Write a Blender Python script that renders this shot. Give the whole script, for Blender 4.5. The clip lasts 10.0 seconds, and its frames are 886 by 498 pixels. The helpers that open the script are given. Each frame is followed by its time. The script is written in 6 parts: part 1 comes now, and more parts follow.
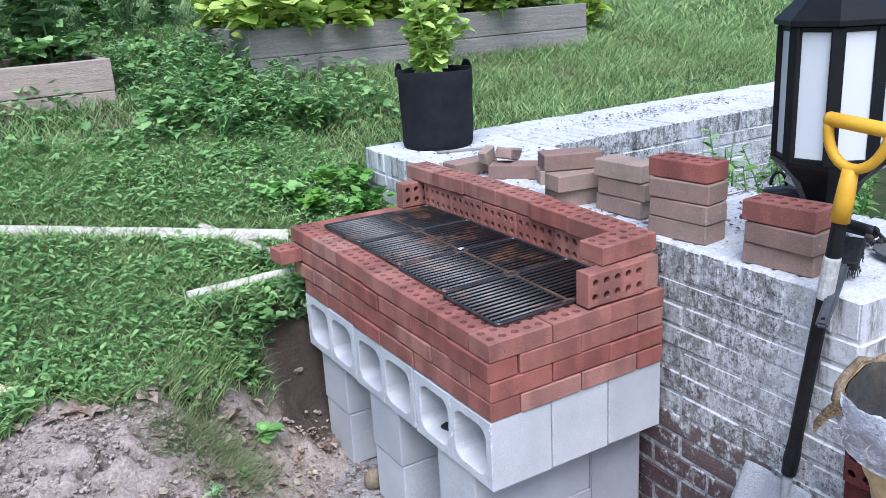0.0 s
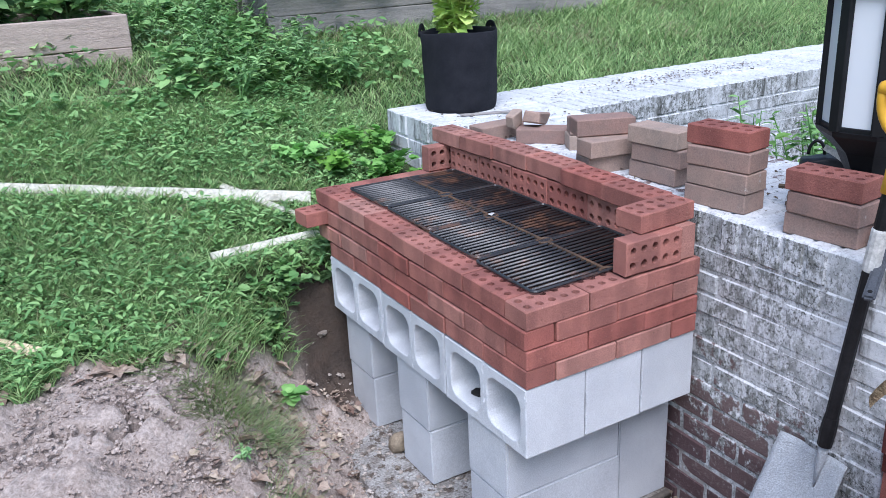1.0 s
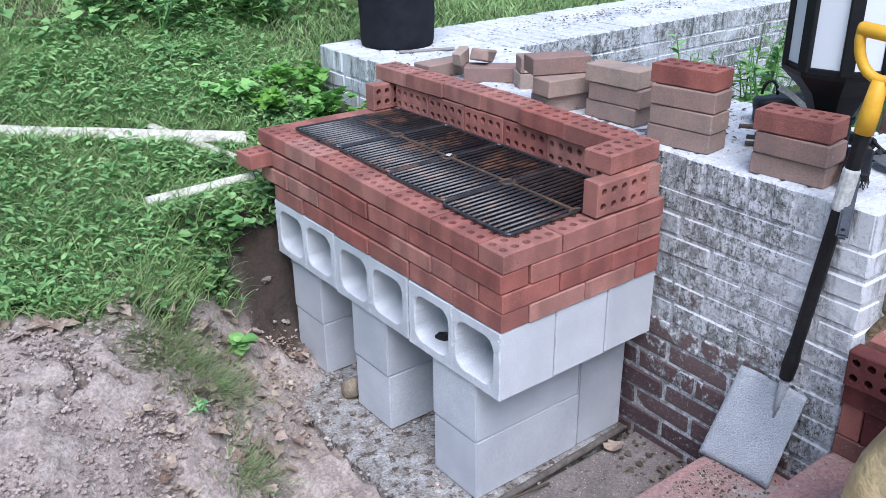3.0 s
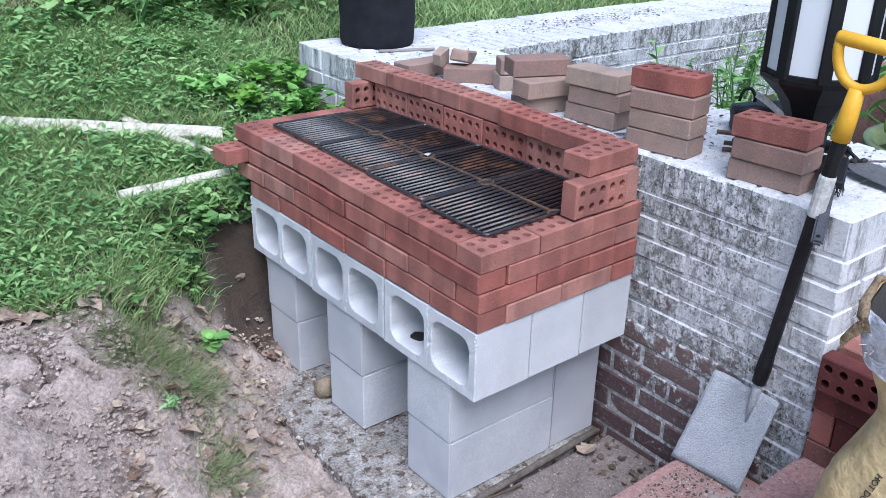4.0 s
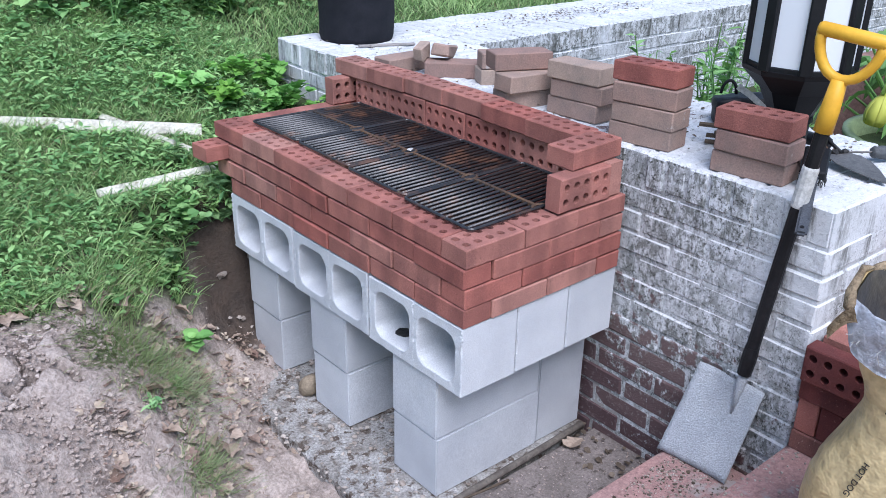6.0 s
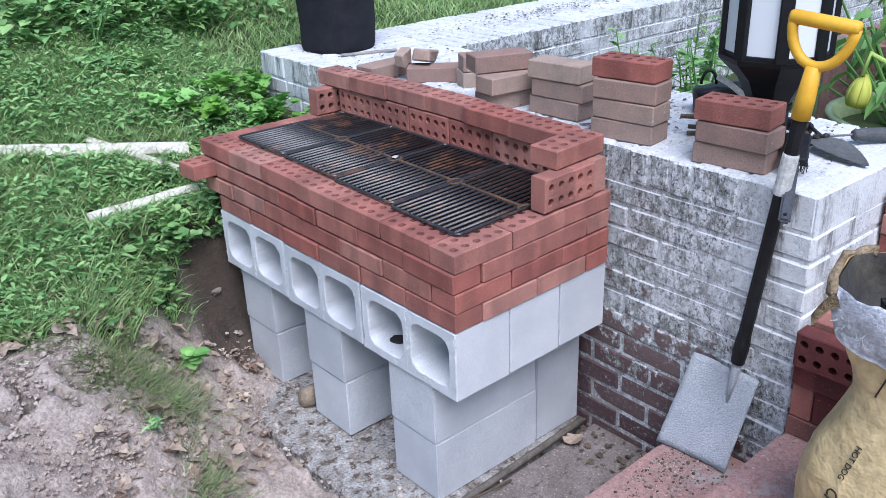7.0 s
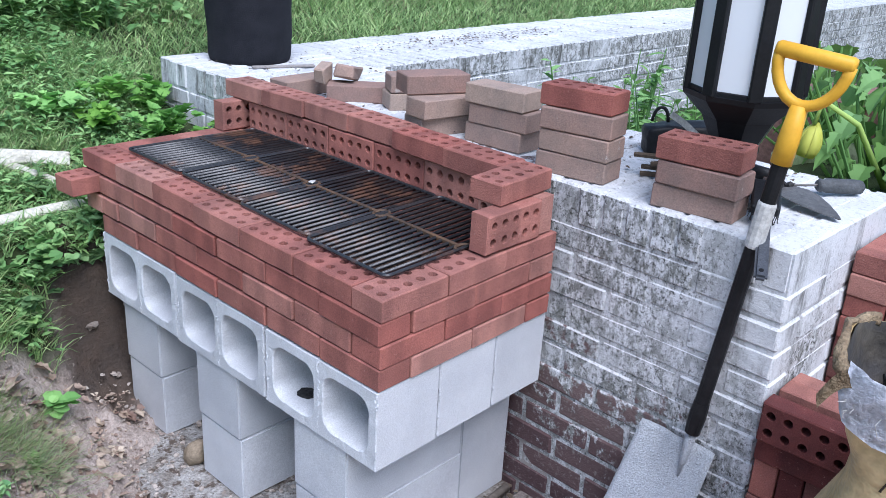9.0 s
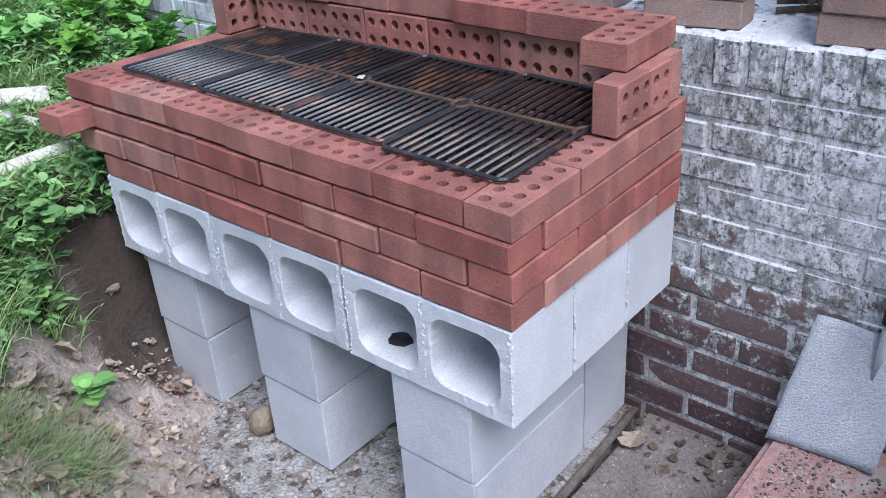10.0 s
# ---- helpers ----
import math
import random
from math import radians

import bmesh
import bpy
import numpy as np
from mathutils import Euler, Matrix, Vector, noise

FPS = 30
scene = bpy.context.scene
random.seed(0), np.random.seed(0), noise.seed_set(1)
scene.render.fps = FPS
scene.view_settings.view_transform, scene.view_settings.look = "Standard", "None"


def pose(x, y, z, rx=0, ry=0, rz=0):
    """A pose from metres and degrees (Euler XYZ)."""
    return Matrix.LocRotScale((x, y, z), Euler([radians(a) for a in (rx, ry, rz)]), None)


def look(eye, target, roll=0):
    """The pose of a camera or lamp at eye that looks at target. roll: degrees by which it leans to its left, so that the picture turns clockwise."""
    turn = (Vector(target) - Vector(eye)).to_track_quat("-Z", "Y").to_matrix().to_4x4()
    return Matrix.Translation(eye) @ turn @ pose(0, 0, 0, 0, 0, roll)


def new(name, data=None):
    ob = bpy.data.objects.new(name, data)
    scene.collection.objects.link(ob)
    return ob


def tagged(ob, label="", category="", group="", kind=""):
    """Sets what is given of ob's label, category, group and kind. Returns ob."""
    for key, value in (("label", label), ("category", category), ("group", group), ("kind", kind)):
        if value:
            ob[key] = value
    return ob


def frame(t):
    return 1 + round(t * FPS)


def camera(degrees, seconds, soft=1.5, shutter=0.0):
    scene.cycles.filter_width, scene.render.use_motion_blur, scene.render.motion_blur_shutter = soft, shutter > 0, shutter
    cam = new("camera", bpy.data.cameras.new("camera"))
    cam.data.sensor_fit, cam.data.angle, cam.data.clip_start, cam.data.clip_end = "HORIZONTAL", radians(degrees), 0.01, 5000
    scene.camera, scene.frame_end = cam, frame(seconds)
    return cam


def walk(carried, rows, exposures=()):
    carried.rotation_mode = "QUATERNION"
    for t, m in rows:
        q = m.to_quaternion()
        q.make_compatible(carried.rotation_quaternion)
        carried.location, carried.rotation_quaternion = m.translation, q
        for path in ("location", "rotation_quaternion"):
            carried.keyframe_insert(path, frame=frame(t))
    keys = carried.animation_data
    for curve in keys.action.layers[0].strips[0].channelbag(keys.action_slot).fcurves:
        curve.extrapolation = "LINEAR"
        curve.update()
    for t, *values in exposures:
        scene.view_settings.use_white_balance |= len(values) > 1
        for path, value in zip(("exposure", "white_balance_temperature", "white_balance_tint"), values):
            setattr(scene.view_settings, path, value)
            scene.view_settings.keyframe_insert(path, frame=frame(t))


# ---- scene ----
cam = camera(54.0, 10.0, soft=0.8)
PATH = [
    (0, (-1.052, -1.614, 1.641), (-0.089, 0.035, 1.048), -3.3),
    (0.5, (-1.065, -1.607, 1.636), (-0.121, 0.028, 0.976), -1.7),
    (1, (-1.113, -1.545, 1.647), (-0.171, 0.084, 0.971), -2.6),
    (1.5, (-1.165, -1.452, 1.64), (-0.158, 0.125, 0.933), -2.8),
    (2, (-1.205, -1.419, 1.64), (-0.128, 0.094, 0.897), -1.5),
    (2.5, (-1.225, -1.402, 1.644), (-0.137, 0.072, 0.842), -1.4),
    (4, (-1.239, -1.384, 1.627), (-0.084, 0.037, 0.822), 1.2),
    (4.5, (-1.242, -1.369, 1.622), (-0.075, 0.036, 0.807), 1.8),
    (5, (-1.245, -1.36, 1.618), (-0.064, 0.035, 0.806), 1.9),
    (6.5, (-1.234, -1.38, 1.627), (-0.043, 0.005, 0.814), -0.2),
    (7, (-1.221, -1.391, 1.64), (-0.034, -0.003, 0.826), -2.1),
    (7.5, (-1.234, -1.385, 1.629), (-0.04, -0.005, 0.811), -2.0),
    (8, (-1.238, -1.374, 1.621), (-0.037, 0.0, 0.801), -2.0),
    (8.5, (-1.203, -1.322, 1.606), (0.001, 0.043, 0.777), -1.9),
    (9, (-1.075, -1.131, 1.538), (0.3, 0.116, 0.795), 3.3),
    (9.5, (-0.994, -0.942, 1.488), (0.353, 0.256, 0.623), 2.0),
    (10, (-0.937, -0.687, 1.364), (0.389, 0.478, 0.421), -3.9),
]
walk(cam, [(t, look(eye, target, roll)) for t, eye, target, roll in PATH])

# ---- world, sun, exposure ----
world = bpy.data.worlds.new("sky")
world.use_nodes = True
scene.world = world
wn = world.node_tree
sky = wn.nodes.new("ShaderNodeTexSky")
sky.sky_type, sky.sun_disc = "NISHITA", False
sky.sun_elevation, sky.sun_rotation = radians(50), radians(200)
sky.air_density, sky.dust_density, sky.ozone_density = 1.0, 0.6, 2.0
wn.nodes["Background"].inputs[1].default_value = 0.10
wn.links.new(sky.outputs[0], wn.nodes["Background"].inputs[0])
sun = new("sun", bpy.data.lights.new("sun", "SUN"))
sun.data.energy, sun.data.angle, sun.data.color = 2.35, radians(40), (0.865, 0.89, 1.03)
sun.matrix_world = look((-1.1, -2.0, 5.0), (0.3, 0.4, 0.5))
scene.view_settings.exposure = 1.06

# ---- materials ----
def graph(name):
    m = bpy.data.materials.new(name)
    m.use_nodes = True
    t = m.node_tree
    t.nodes["Principled BSDF"].inputs["Specular IOR Level"].default_value = 0.22
    return m, t, t.nodes["Principled BSDF"]


def nd(t, kind, **values):
    n = t.nodes.new("ShaderNode" + kind)
    for k, v in values.items():
        n.inputs[k.replace("_", " ")].default_value = v
    return n


def noise_of(t, scale, detail=4.0, rough=0.6, stretch=None):
    """A noise over the place's own coordinates; stretch squeezes it along the axes."""
    g = t.nodes.new("ShaderNodeNewGeometry")
    n = nd(t, "TexNoise", Scale=scale, Detail=detail, Roughness=rough)
    if stretch:
        mp = t.nodes.new("ShaderNodeMapping")
        mp.inputs["Scale"].default_value = stretch
        t.links.new(g.outputs["Position"], mp.inputs["Vector"])
        t.links.new(mp.outputs[0], n.inputs["Vector"])
    else:
        t.links.new(g.outputs["Position"], n.inputs["Vector"])
    return n.outputs["Fac"]


def span(t, value, a, b, lo=0.0, hi=1.0):
    n = nd(t, "MapRange")
    n.inputs[1].default_value, n.inputs[2].default_value = a, b
    n.inputs[3].default_value, n.inputs[4].default_value = lo, hi
    t.links.new(value, n.inputs[0])
    return n.outputs[0]


def blend(t, fac, a, b, mode="MIX"):
    n = t.nodes.new("ShaderNodeMix")
    n.data_type, n.blend_type = "RGBA", mode
    for sock, v in ((n.inputs["Factor"], fac), (n.inputs["A"], a), (n.inputs["B"], b)):
        if isinstance(v, (int, float)):
            sock.default_value = v
        elif isinstance(v, tuple):
            sock.default_value = (*v, 1.0)
        else:
            t.links.new(v, sock)
    return n.outputs["Result"]


def calc(t, op, a, b=0.0):
    n = t.nodes.new("ShaderNodeMath")
    n.operation = op
    for i, v in enumerate((a, b)):
        if isinstance(v, (int, float)):
            n.inputs[i].default_value = v
        else:
            t.links.new(v, n.inputs[i])
    return n.outputs[0]


def bumped(t, bsdf, value, strength, distance=0.004):
    n = nd(t, "Bump", Strength=strength, Distance=distance)
    t.links.new(value, n.inputs["Height"])
    t.links.new(n.outputs[0], bsdf.inputs["Normal"])


def shifted(t, colour, random_value, hue=0.0, sat=0.0, val=0.3):
    """Colour moved a little by a random value from 0 to 1."""
    n = t.nodes.new("ShaderNodeHueSaturation")
    t.links.new(colour, n.inputs["Color"])
    t.links.new(span(t, random_value, 0, 1, 0.5 - hue, 0.5 + hue), n.inputs["Hue"])
    t.links.new(span(t, random_value, 0, 1, 1 + sat, 1 - sat), n.inputs["Saturation"])
    t.links.new(span(t, random_value, 0, 1, 1 - val, 1 + val), n.inputs["Value"])
    return n.outputs[0]


def surface(name, a, b, rough=0.8, coarse=6.0, fine=90.0, relief=0.3, depth=0.003, rand=0.0, hue=0.0, metal=0.0, spots=None, stretch=None, island=False, grain=0.3):
    """A surface of two colours in large patches, fine grain and relief, and spots of a third colour."""
    m, t, p = graph(name)
    big, small = noise_of(t, coarse, stretch=stretch), noise_of(t, fine, 3.0, 0.7, stretch)
    col = blend(t, span(t, big, 0.35, 0.65), a, b)
    col = blend(t, 1.0, col, blend(t, span(t, small, 0.28, 0.72), (1 - grain, 1 - grain, 1 - grain), (1 + grain, 1 + grain, 1 + grain)), "MULTIPLY")
    if spots:
        colour, size, amount = spots
        col = blend(t, span(t, noise_of(t, size, 5.0, 0.7), 0.66 - amount, 0.74 - amount), col, colour)
    if rand:
        if island:
            col = shifted(t, col, t.nodes.new("ShaderNodeNewGeometry").outputs["Random Per Island"], hue, 0.1, rand)
        else:
            col = shifted(t, col, t.nodes.new("ShaderNodeObjectInfo").outputs["Random"], hue, 0.1, rand)
    t.links.new(col, p.inputs["Base Color"])
    t.links.new(span(t, small, 0.2, 0.8, rough - 0.08, min(1.0, rough + 0.08)), p.inputs["Roughness"])
    p.inputs["Metallic"].default_value = metal
    if relief:
        bumped(t, p, calc(t, "ADD", small, big), min(1.0, relief * 1.6), depth * 2.2)
    return m


def plant(name, dark, light, rand=0.35, hue=0.007, dry=None, rough=0.5, through_light=0.25):
    """Leaves: each leaf its own shade, some of them dry."""
    m, t, p = graph(name)
    r = t.nodes.new("ShaderNodeNewGeometry").outputs["Random Per Island"]
    col = blend(t, r, dark, light)
    col = blend(t, 1.0, col, blend(t, noise_of(t, 2.2, 3.0), (0.65, 0.7, 0.65), (1.35, 1.3, 1.3)), "MULTIPLY")
    if dry:
        col = blend(t, span(t, r, 0.93, 0.95), col, dry)
    col = shifted(t, col, t.nodes.new("ShaderNodeObjectInfo").outputs["Random"], hue, 0.1, rand * 0.5)
    t.links.new(col, p.inputs["Base Color"])
    p.inputs["Roughness"].default_value = rough
    tr = t.nodes.new("ShaderNodeBsdfTranslucent")
    t.links.new(col, tr.inputs[0])
    mix = t.nodes.new("ShaderNodeMixShader")
    mix.inputs[0].default_value = through_light
    t.links.new(p.outputs[0], mix.inputs[1])
    t.links.new(tr.outputs[0], mix.inputs[2])
    t.links.new(mix.outputs[0], t.nodes["Material Output"].inputs[0])
    return m


def painted_brick(name, bare_a, bare_b, keep, grime=1.0):
    """Old white paint, flaked off where the wall is damp, streaked and speckled with dark mildew, over bare brick or mortar."""
    m, t, p = graph(name)
    sep = t.nodes.new("ShaderNodeSeparateXYZ")
    t.links.new(t.nodes.new("ShaderNodeNewGeometry").outputs["Position"], sep.inputs[0])
    z, y = sep.outputs["Z"], sep.outputs["Y"]
    rnd = t.nodes.new("ShaderNodeObjectInfo").outputs["Random"]
    big, mid, fine = noise_of(t, 3.5, 3.0), noise_of(t, 26, 6.0, 0.7), noise_of(t, 130, 3.0, 0.7)
    bare = blend(t, mid, bare_a, bare_b)
    bare = shifted(t, bare, rnd, 0.015, 0.1, 0.3)
    bare = blend(t, span(t, noise_of(t, 70, 5.0, 0.75), 0.55, 0.7, 0.0, 0.6), bare, (0.36, 0.34, 0.32))
    paint = blend(t, span(t, big, 0.3, 0.7), (0.69, 0.70, 0.72), (0.58, 0.59, 0.60))
    # damp rises from the ground and the paint lets go of the lowest courses
    damp = calc(t, "ADD", span(t, z, 0.0, 0.60, 0.30, -0.05), span(t, y, -0.5, 0.25, -0.10, 0.05))
    loss = calc(t, "ADD", calc(t, "ADD", calc(t, "MULTIPLY", mid, 0.68), calc(t, "MULTIPLY", big, 0.32)), damp)
    loss = calc(t, "ADD", loss, span(t, rnd, 0, 1, -0.08, 0.10))
    # the far wall has kept its paint better
    loss = calc(t, "ADD", loss, span(t, y, 0.9, 1.4, 0.0, -0.12))
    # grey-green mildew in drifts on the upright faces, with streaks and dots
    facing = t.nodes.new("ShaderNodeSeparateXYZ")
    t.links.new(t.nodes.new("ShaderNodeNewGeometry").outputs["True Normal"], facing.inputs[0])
    # the face normal also shades the sides into the colour; tops stay pale
    upright_shade = span(t, facing.outputs["Z"], 0.3, 0.8, 1.0, 0.22)
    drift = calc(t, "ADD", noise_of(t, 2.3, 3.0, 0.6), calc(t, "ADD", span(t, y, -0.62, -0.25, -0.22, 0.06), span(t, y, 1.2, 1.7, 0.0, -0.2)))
    drift = calc(t, "MULTIPLY", calc(t, "MULTIPLY", span(t, drift, 0.31, 0.50), upright_shade), grime)
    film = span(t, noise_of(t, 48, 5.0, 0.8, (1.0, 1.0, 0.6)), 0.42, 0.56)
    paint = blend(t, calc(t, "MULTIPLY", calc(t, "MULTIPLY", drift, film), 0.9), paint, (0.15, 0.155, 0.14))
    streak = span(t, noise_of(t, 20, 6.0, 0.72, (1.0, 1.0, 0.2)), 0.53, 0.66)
    streak = calc(t, "MULTIPLY", calc(t, "MULTIPLY", streak, span(t, z, 0.55, 0.85, 0.2, 0.9)), calc(t, "MULTIPLY", upright_shade, grime))
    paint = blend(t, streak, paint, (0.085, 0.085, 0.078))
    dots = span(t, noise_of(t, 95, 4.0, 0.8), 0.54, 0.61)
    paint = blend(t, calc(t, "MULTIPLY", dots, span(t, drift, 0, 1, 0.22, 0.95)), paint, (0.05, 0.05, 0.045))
    col = blend(t, span(t, loss, keep, keep + 0.05), paint, bare)
    t.links.new(col, p.inputs["Base Color"])
    p.inputs["Roughness"].default_value = 0.82
    bumped(t, p, calc(t, "ADD", calc(t, "ADD", fine, mid), calc(t, "MULTIPLY", loss, -0.6)), 0.6, 0.004)
    return m




def fired_brick(name, a, b, val=0.16, hue=0.008):
    """Wire-cut red clay: each brick its own tone, kiln bands across its length, sand grain and pale nicks."""
    m, t, p = graph(name)
    rnd = t.nodes.new("ShaderNodeObjectInfo").outputs["Random"]
    own = t.nodes.new("ShaderNodeTexCoord").outputs["Object"]
    shift = t.nodes.new("ShaderNodeMapping")
    shift.inputs["Scale"].default_value = (13.0, 1.5, 1.5)
    t.links.new(own, shift.inputs["Vector"])
    band = t.nodes.new("ShaderNodeTexNoise")
    band.noise_dimensions = "4D"
    band.inputs["Scale"].default_value, band.inputs["Detail"].default_value = 1.0, 1.0
    t.links.new(shift.outputs[0], band.inputs["Vector"])
    t.links.new(calc(t, "MULTIPLY", rnd, 91.0), band.inputs["W"])
    grain, pits = noise_of(t, 330, 3.0, 0.75), noise_of(t, 120, 4.0, 0.7)
    col = blend(t, span(t, noise_of(t, 11, 4.0), 0.35, 0.65), a, b)
    col = blend(t, 1.0, col, blend(t, span(t, band.outputs["Fac"], 0.44, 0.56), (0.84, 0.85, 0.86), (1.14, 1.13, 1.12)), "MULTIPLY")
    col = blend(t, 1.0, col, blend(t, span(t, grain, 0.3, 0.7), (0.74, 0.74, 0.74), (1.26, 1.26, 1.26)), "MULTIPLY")
    col = blend(t, span(t, pits, 0.64, 0.70, 0.0, 0.75), col, (0.46, 0.27, 0.22))
    col = blend(t, span(t, pits, 0.36, 0.30, 0.0, 0.6), col, (0.10, 0.045, 0.04))
    col = shifted(t, col, rnd, hue, 0.10, val)
    t.links.new(col, p.inputs["Base Color"])
    p.inputs["Roughness"].default_value = 0.9
    bumped(t, p, calc(t, "ADD", grain, calc(t, "MULTIPLY", pits, 1.6)), 0.75, 0.0024)
    return m


RED_BRICK = fired_brick("red_brick", (0.385, 0.163, 0.131), (0.29, 0.123, 0.102), 0.12, 0.006)
OLD_BRICK = surface("buff_brick", (0.36, 0.245, 0.20), (0.27, 0.20, 0.17), 0.9, 14, 240, 0.4, 0.0016, rand=0.2, hue=0.014, spots=((0.46, 0.42, 0.39), 26, -0.01), grain=0.22)
# red brick again with shadow put into its colour, for the step stack
SHADED_BRICK = fired_brick("shaded_red_brick", (0.185, 0.066, 0.056), (0.135, 0.052, 0.047), 0.22)
CONCRETE = surface("block_concrete", (0.60, 0.615, 0.635), (0.50, 0.515, 0.54), 0.93, 5, 260, 0.4, 0.0014, rand=0.09, spots=((0.30, 0.305, 0.315), 75, -0.035), grain=0.18)
FOOTING = surface("rough_concrete", (0.50, 0.49, 0.475), (0.26, 0.235, 0.21), 0.95, 16, 120, 0.9, 0.006, spots=((0.13, 0.102, 0.083), 24, 0.14), grain=0.5)
PAVER = surface("dusty_paver", (0.24, 0.205, 0.19), (0.17, 0.145, 0.132), 0.92, 9, 150, 0.5, 0.003, spots=((0.085, 0.07, 0.06), 24, 0.08), grain=0.4)
STEP_RED = surface("painted_step", (0.385, 0.225, 0.205), (0.32, 0.20, 0.185), 0.8, 5, 110, 0.4, 0.002, spots=((0.36, 0.315, 0.295), 10, 0.11), grain=0.35)
IRON = surface("cast_iron", (0.02, 0.02, 0.021), (0.045, 0.042, 0.04), 0.42, 8, 200, 0.4, 0.001, spots=((0.17, 0.10, 0.065), 5, 0.10))
RUST = surface("rusted_iron", (0.13, 0.075, 0.045), (0.045, 0.035, 0.03), 0.65, 9, 160, 0.5, 0.001, spots=((0.24, 0.17, 0.11), 28, 0.03))
GRATE = surface("seasoned_grate_iron", (0.014, 0.015, 0.018), (0.032, 0.032, 0.034), 0.36, 9, 160, 0.35, 0.0007, spots=((0.115, 0.062, 0.042), 5.2, 0.12))
GRATE.node_tree.nodes["Principled BSDF"].inputs["Specular IOR Level"].default_value = 0.6
LAMP_BLACK = surface("black_lamp_metal", (0.006, 0.0065, 0.008), (0.011, 0.012, 0.014), 0.5, 6, 140, 0.1, 0.001)
FELT = surface("black_felt", (0.012, 0.013, 0.018), (0.02, 0.021, 0.027), 0.95, 12, 260, 0.6, 0.002)
RUBBER = surface("black_rubber", (0.008, 0.008, 0.009), (0.016, 0.016, 0.018), 0.5, 14, 120, 0.2, 0.001)
YELLOW = surface("yellow_plastic", (0.72, 0.40, 0.045), (0.65, 0.34, 0.035), 0.42, 10, 90, 0.1, 0.0005, spots=((0.36, 0.20, 0.05), 30, -0.08), grain=0.06)
TAPE = surface("pale_tape", (0.55, 0.54, 0.52), (0.44, 0.43, 0.41), 0.7, 14, 80, 0.3, 0.001)
STEEL = surface("mortar_caked_steel", (0.57, 0.60, 0.63), (0.44, 0.47, 0.51), 0.8, 7, 230, 0.7, 0.003, spots=((0.20, 0.20, 0.20), 95, -0.02), grain=0.25)
TROWEL = surface("worn_tool_steel", (0.20, 0.19, 0.18), (0.13, 0.125, 0.12), 0.5, 12, 90, 0.4, 0.001, metal=0.6)
TIMBER_GREY = surface("weathered_timber", (0.36, 0.33, 0.31), (0.27, 0.25, 0.24), 0.9, 5, 40, 0.5, 0.003, rand=0.15, stretch=(1.0, 6.0, 12.0))
TIMBER_PINK = surface("pale_timber", (0.47, 0.37, 0.32), (0.38, 0.30, 0.26), 0.9, 5, 40, 0.4, 0.003, rand=0.1, stretch=(1.0, 6.0, 12.0), spots=((0.16, 0.12, 0.10), 9, -0.04))
PINE = surface("raw_pine", (0.72, 0.60, 0.42), (0.66, 0.51, 0.33), 0.75, 7, 60, 0.25, 0.001, stretch=(2.0, 8.0, 8.0))
STAKE_WHITE = surface("flaking_white_stake", (0.62, 0.60, 0.52), (0.50, 0.47, 0.39), 0.8, 12, 80, 0.3, 0.002, spots=((0.22, 0.19, 0.12), 18, 0.07))
BAG_PAPER = surface("kraft_paper_sack", (0.54, 0.42, 0.23), (0.44, 0.32, 0.155), 0.5, 6, 22, 0.5, 0.005, spots=((0.38, 0.24, 0.11), 9, 0.0))
BAG_PLASTIC = surface("clear_plastic_lining", (0.74, 0.76, 0.82), (0.62, 0.64, 0.70), 0.3, 12, 60, 0.5, 0.004)
BAG_EDGE = surface("creased_paper_edge", (0.40, 0.30, 0.19), (0.20, 0.14, 0.085), 0.7, 34, 120, 0.8, 0.006)
BAG_INNER = surface("dark_sack_inside", (0.055, 0.055, 0.06), (0.11, 0.095, 0.075), 0.6, 9, 40, 0.3, 0.003)
BAG_INK = surface("black_ink", (0.03, 0.025, 0.02), (0.045, 0.04, 0.03), 0.6, 30, 90, 0.0)
# fill for the firebox, coloured for the shade between the grate bars
FIREBOX_FILL = surface("firebox_dark_fill", (0.035, 0.026, 0.021), (0.13, 0.075, 0.052), 0.9, 5, 70, 0.6, 0.006, spots=((0.26, 0.25, 0.24), 16, -0.03), grain=0.45)
CHARCOAL = surface("charcoal", (0.02, 0.02, 0.021), (0.05, 0.05, 0.05), 0.8, 20, 80, 0.8, 0.01)
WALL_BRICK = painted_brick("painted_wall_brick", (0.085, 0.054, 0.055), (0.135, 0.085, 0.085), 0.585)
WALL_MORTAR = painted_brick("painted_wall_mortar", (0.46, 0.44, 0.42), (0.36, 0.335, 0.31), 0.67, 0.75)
LITTER = surface("leaf_litter", (0.085, 0.066, 0.052), (0.14, 0.108, 0.08), 0.9, 20, 90, 0.3, 0.002, rand=0.4, island=True)
DEAD_LEAF = surface("dead_leaf", (0.42, 0.335, 0.27), (0.23, 0.16, 0.12), 0.85, 12, 90, 0.4, 0.002, rand=0.35, hue=0.02, island=True)
PEBBLE = surface("pebble", (0.42, 0.37, 0.33), (0.30, 0.25, 0.21), 0.9, 20, 100, 0.5, 0.003, rand=0.4, island=True)
CLOD = surface("dry_clod", (0.49, 0.405, 0.355), (0.38, 0.30, 0.26), 0.95, 20, 120, 0.7, 0.005, rand=0.2, island=True)
GRASS = plant("lawn_grass", (0.095, 0.215, 0.065), (0.49, 0.65, 0.29), dry=(0.30, 0.28, 0.15))
BANK_GRASS = plant("bank_grass", (0.15, 0.22, 0.10), (0.38, 0.46, 0.24), dry=(0.33, 0.28, 0.18), rough=0.7)
